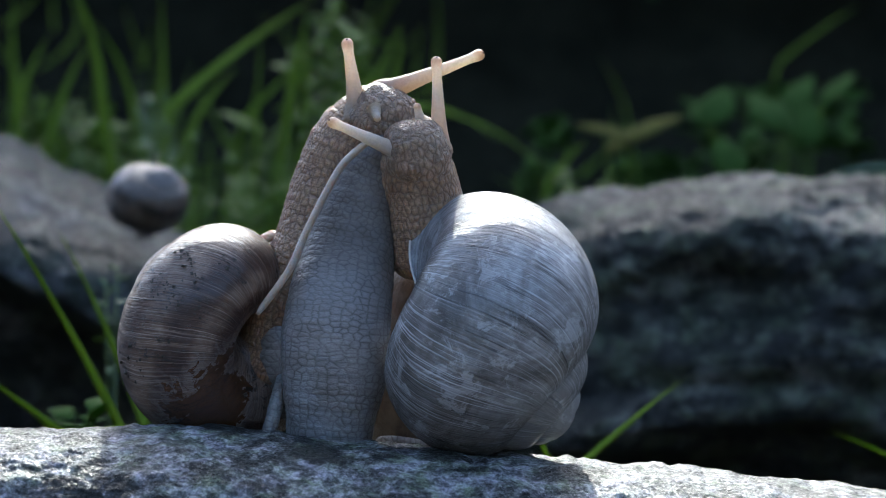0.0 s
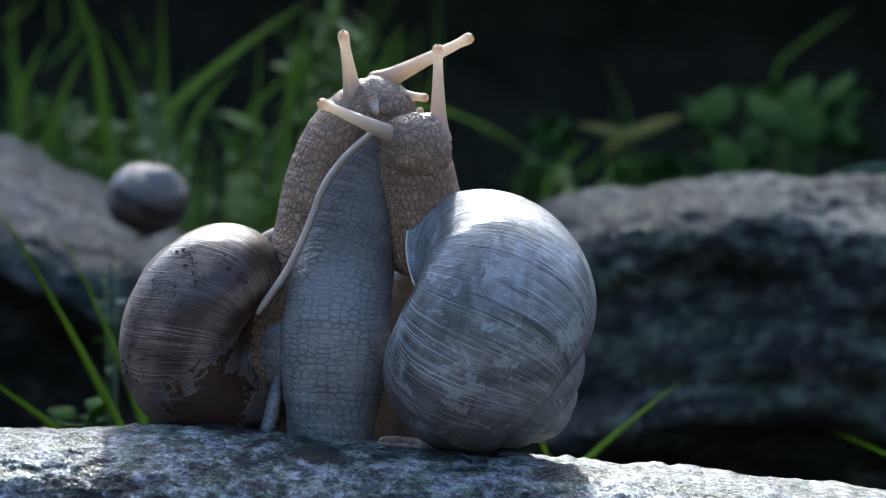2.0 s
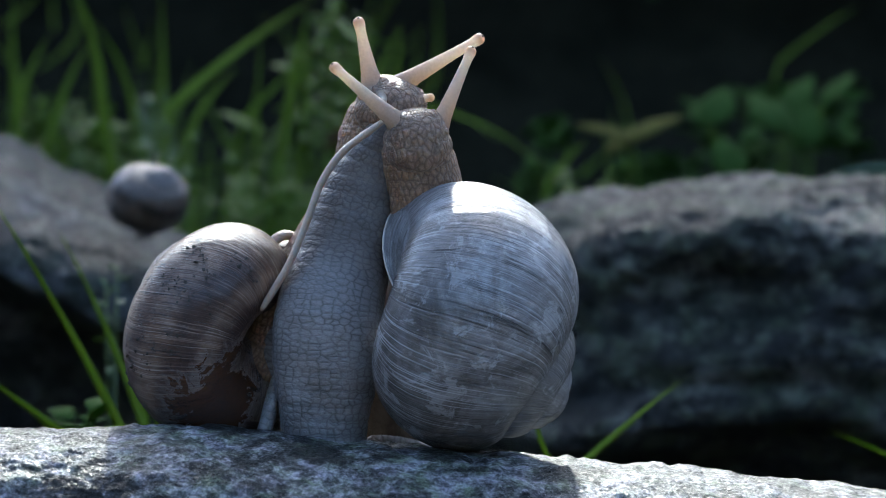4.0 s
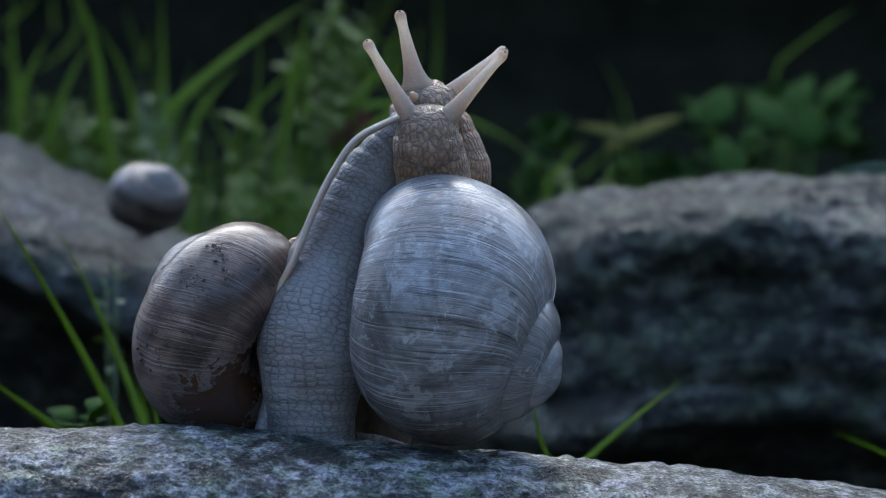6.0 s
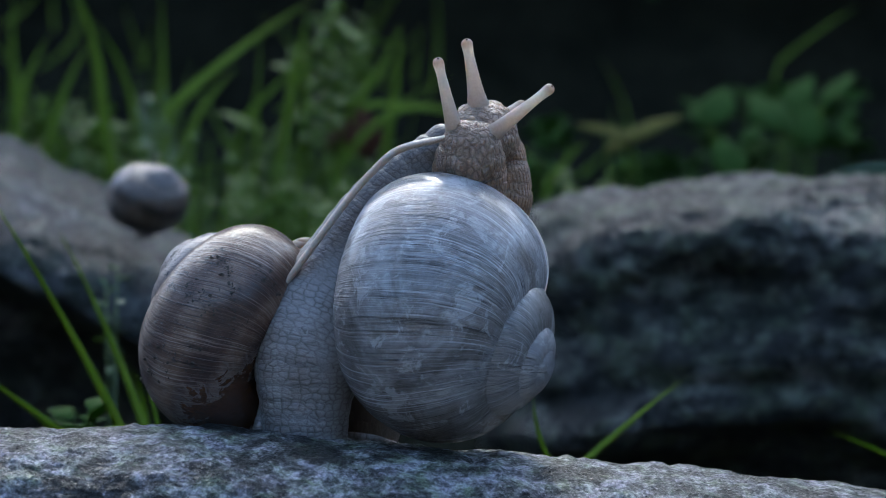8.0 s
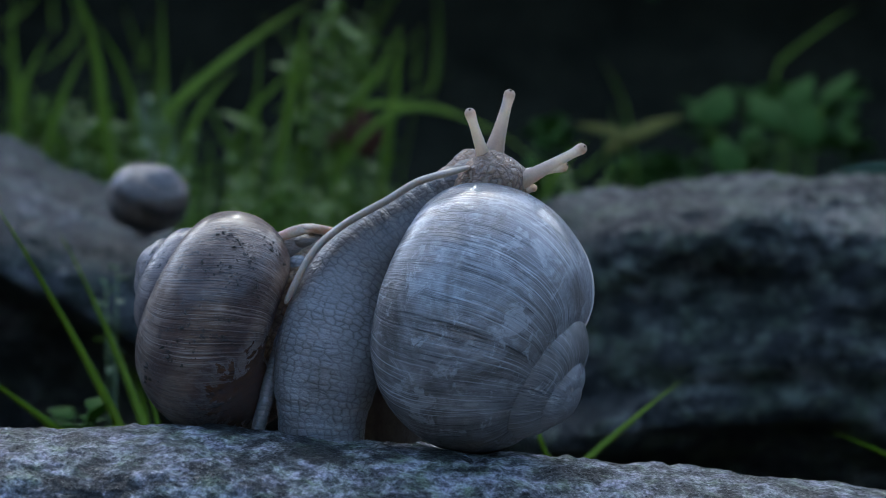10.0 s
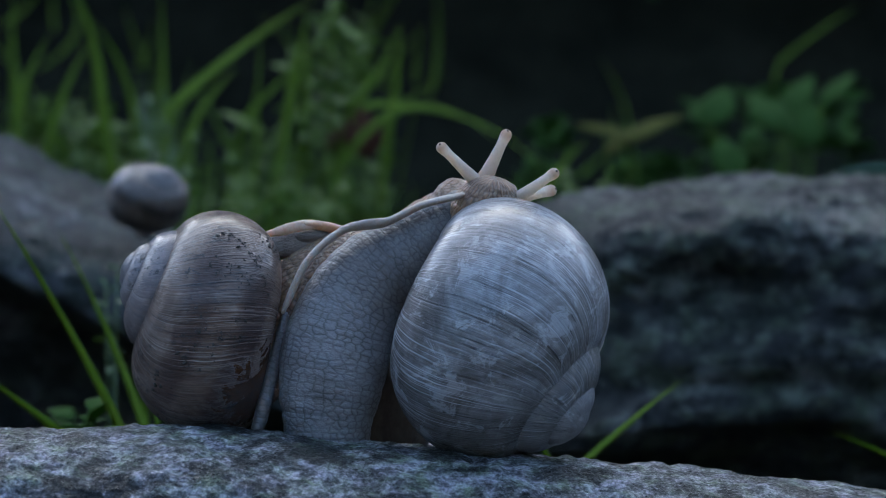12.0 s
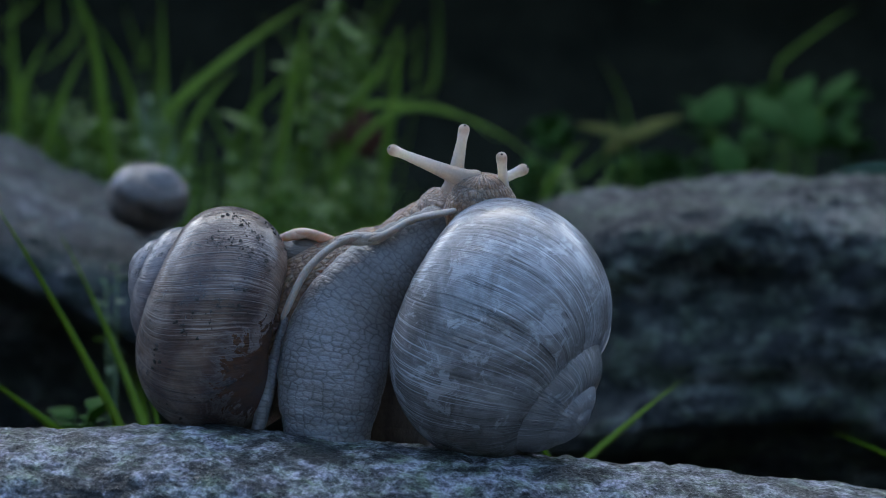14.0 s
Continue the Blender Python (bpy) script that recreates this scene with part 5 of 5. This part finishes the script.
    # the added bough swings in and dims the sun
    walk(bough, [(0.0, pose(0, 0, 0, 0, 0, -52)), (2.0, pose(0, 0, 0, 0, 0, -46)), (3.2, pose(0, 0, 0, 0, 0, -34)), (5.3, pose(0, 0, 0, 0, 0, -15)), (7.0, pose(0, 0, 0, 0, 0, -14)), (9.0, pose(0, 0, 0, 0, 0, -10)), (10.5, pose(0, 0, 0, 0, 0, 0)),
                 (14.0, pose(0, 0, 0, 0, 0, 0))])


def key_head(ob, keys):
    rows = []
    for t in TIMES:
        u, v, d, tx, ty, tz, sx, sy, sz = smooth_keys(keys, t)
        rows.append((t, stand(at(u, v, d), (tx, ty, tz), (sx, sy, sz))))
    walk(ob, rows)


def heads():
    key_head(pale_head, [
        (0.0, (738, 262, -20, -0.1, -0.4, 0.9, 1, 0.2, 0)), (3.0, (739, 245, -20, -0.1, -0.4, 0.9, 1, 0.2, 0)),
        (5.5, (745, 240, -20, 0, -0.3, 0.95, 1, 0, 0)), (6.5, (772, 238, -20, 0, -0.3, 0.95, 1, 0, 0)),
        (7.5, (822, 258, -20, 0.1, -0.3, 0.9, 1, 0, 0)), (8.2, (838, 268, -20, 0.15, -0.3, 0.9, 1, 0, 0)),
        (10.5, (885, 335, 0, 0.5, -0.2, 0.7, 1, 0.2, -0.5)), (11.0, (880, 345, 0, 0.5, -0.2, 0.7, 1, 0.2, -0.5)),
        (12.5, (862, 370, 0, 0.1, -0.2, 0.9, 1, 0.2, -0.2)), (14.0, (850, 358, 0, 0, -0.2, 0.9, 1, 0.2, 0))])
    key_head(brown_head, [
        (0.0, (682, 200, 60, 0.4, -0.3, 0.8, 1, 0, -0.2)), (3.0, (682, 185, 60, 0.4, -0.3, 0.8, 1, 0, -0.2)),
        (5.5, (735, 192, 60, 0.2, -0.2, 0.9, 1, 0, 0)), (6.5, (782, 195, 60, 0.1, -0.2, 0.9, 1, 0, 0)),
        (7.5, (842, 225, 60, 0.1, -0.2, 0.9, 1, 0, 0)), (8.2, (858, 235, 60, 0.1, -0.2, 0.9, 1, 0, 0)),
        (10.5, (845, 338, 70, 0.4, -0.2, 0.8, 1, 0, 0)), (11.0, (838, 347, 70, 0.4, -0.2, 0.8, 1, 0, 0)),
        (12.5, (810, 378, 70, 0.4, -0.2, 0.8, 1, 0, 0)), (14.0, (792, 384, 70, 0.3, -0.2, 0.8, 1, 0, 0))])
    key_feeler(pale_left_eye, 178,
               [(0.0, (580, 213, -60)), (1.0, (572, 203, -60)), (2.0, (562, 180, -60)), (3.0, (566, 143, -60)), (5.5, (624, 76, -60)), (6.5, (678, 74, -60)),
                (7.5, (750, 98, -60)), (8.2, (780, 107, -60)), (10.5, (838, 216, -40)), (11.0, (820, 236, -40)), (12.0, (775, 255, -40)),
                (13.0, (722, 243, -40)), (13.5, (705, 240, -40)), (14.0, (686, 262, -40))],
               [(0.0, (718, 275, -30)), (3.0, (712, 235, -30)), (5.5, (715, 210, -30)), (6.5, (742, 205, -30)), (7.5, (792, 222, -30)),
                (8.2, (808, 232, -30)), (10.5, (872, 305, 0)), (11.0, (870, 315, 0)), (12.5, (845, 335, 0)), (14.0, (840, 325, 0))])
    key_feeler(pale_right_eye, 178,
               [(0.0, (772, 100, -10)), (1.0, (759, 88, -10)), (2.0, (775, 78, -10)), (3.0, (808, 82, -10)), (5.5, (880, 86, -10)), (6.5, (912, 104, -60)),
                (7.5, (962, 146, -60)), (8.2, (985, 158, -60)), (10.5, (1048, 286, -40)), (11.0, (1034, 300, -40)), (12.0, (988, 302, -40)),
                (13.0, (938, 288, -40)), (13.5, (912, 278, -40)), (14.0, (887, 270, -40))],
               [(0.0, (778, 265, 0)), (3.0, (775, 245, 0)), (5.5, (775, 215, -20)), (6.5, (810, 215, -30)), (7.5, (855, 235, -30)),
                (8.2, (872, 245, -30)), (10.5, (925, 345, 0)), (11.0, (920, 345, 0)), (12.5, (895, 365, 0)), (14.0, (892, 345, 0))])
    key_feeler(brown_left_eye, 150,
               [(0.0, (613, 68, 30)), (1.0, (603, 64, 30)), (2.0, (606, 54, 30)), (3.0, (608, 44, 30)), (5.5, (682, 14, 30)), (6.5, (737, 30, 30)), (7.5, (811, 62, 30)),
                (8.2, (830, 74, 30)), (10.5, (922, 182, 40)), (11.0, (918, 200, 40)), (12.0, (900, 230, 40)), (13.0, (876, 228, 40)),
                (14.0, (823, 220, 40))],
               [(0.0, (628, 165, 50)), (3.0, (630, 148, 50)), (5.5, (715, 135, 50)), (6.5, (758, 145, 50)), (7.5, (830, 175, 50)),
                (8.2, (848, 185, 50)), (10.5, (880, 290, 60)), (11.0, (875, 305, 60)), (12.5, (845, 325, 60)), (14.0, (805, 315, 60))])
    key_feeler(brown_right_eye, 205,
               [(0.0, (857, 94, 60)), (1.0, (842, 76, 60)), (2.0, (838, 64, 60)), (3.0, (843, 58, 60)), (5.5, (882, 80, 60)), (6.5, (914, 100, 60)), (7.5, (930, 170, 60)),
                (8.2, (935, 190, 60)), (10.5, (1022, 318, 60)), (11.0, (1012, 322, 60)), (12.0, (985, 335, 60)), (13.0, (970, 328, 60)),
                (14.0, (935, 296, 60))],
               [(0.0, (690, 160, 70)), (3.0, (690, 138, 70)), (5.5, (780, 160, 70)), (6.5, (820, 165, 70)), (7.5, (850, 210, 70)),
                (8.2, (860, 225, 70)), (10.5, (880, 345, 60)), (11.0, (870, 350, 60)), (12.5, (850, 370, 60)), (14.0, (830, 345, 60))])
    key_feeler(pale_left_lip, 60, [(0.0, (737, 183, -20)), (3.0, (748, 196, -20)), (6.0, (775, 232, 0)), (8.2, (840, 262, 0)), (10.5, (974, 350, 20)), (11.5, (960, 372, 30)), (14.0, (880, 372, 40))],
               [(0.0, (750, 240, 0)), (3.0, (745, 250, 0)), (6.0, (770, 290, 20)), (8.2, (830, 320, 20)), (10.5, (915, 352, 20)), (11.5, (900, 380, 30)), (14.0, (850, 400, 40))])
    key_feeler(brown_near_lip, 36, [(0.0, (669, 214, -8)), (3.0, (670, 196, -8)), (5.5, (706, 168, -6)), (6.5, (762, 172, -6)), (7.5, (820, 208, -4)), (8.2, (836, 214, -4)),
                                    (10.5, (838, 330, 60)), (14.0, (785, 380, 60))],
               [(0.0, (661, 184, 20)), (3.0, (661, 166, 20)), (5.5, (712, 178, 40)), (6.5, (766, 186, 40)), (7.5, (826, 222, 40)), (8.2, (842, 230, 40)),
                (10.5, (842, 345, 75)), (14.0, (790, 392, 75))])
    key_feeler(brown_lip, 70, [(0.0, (765, 218, 40)), (1.5, (755, 186, 40)), (3.0, (770, 158, 40)), (5.5, (775, 205, 60)), (8.2, (870, 245, 70)), (10.5, (865, 340, 80)), (14.0, (800, 375, 80))],
               [(0.0, (715, 195, 60)), (3.0, (705, 165, 60)), (5.5, (735, 215, 70)), (8.2, (840, 260, 80)), (10.5, (835, 365, 90)), (14.0, (775, 395, 90))])


motions()
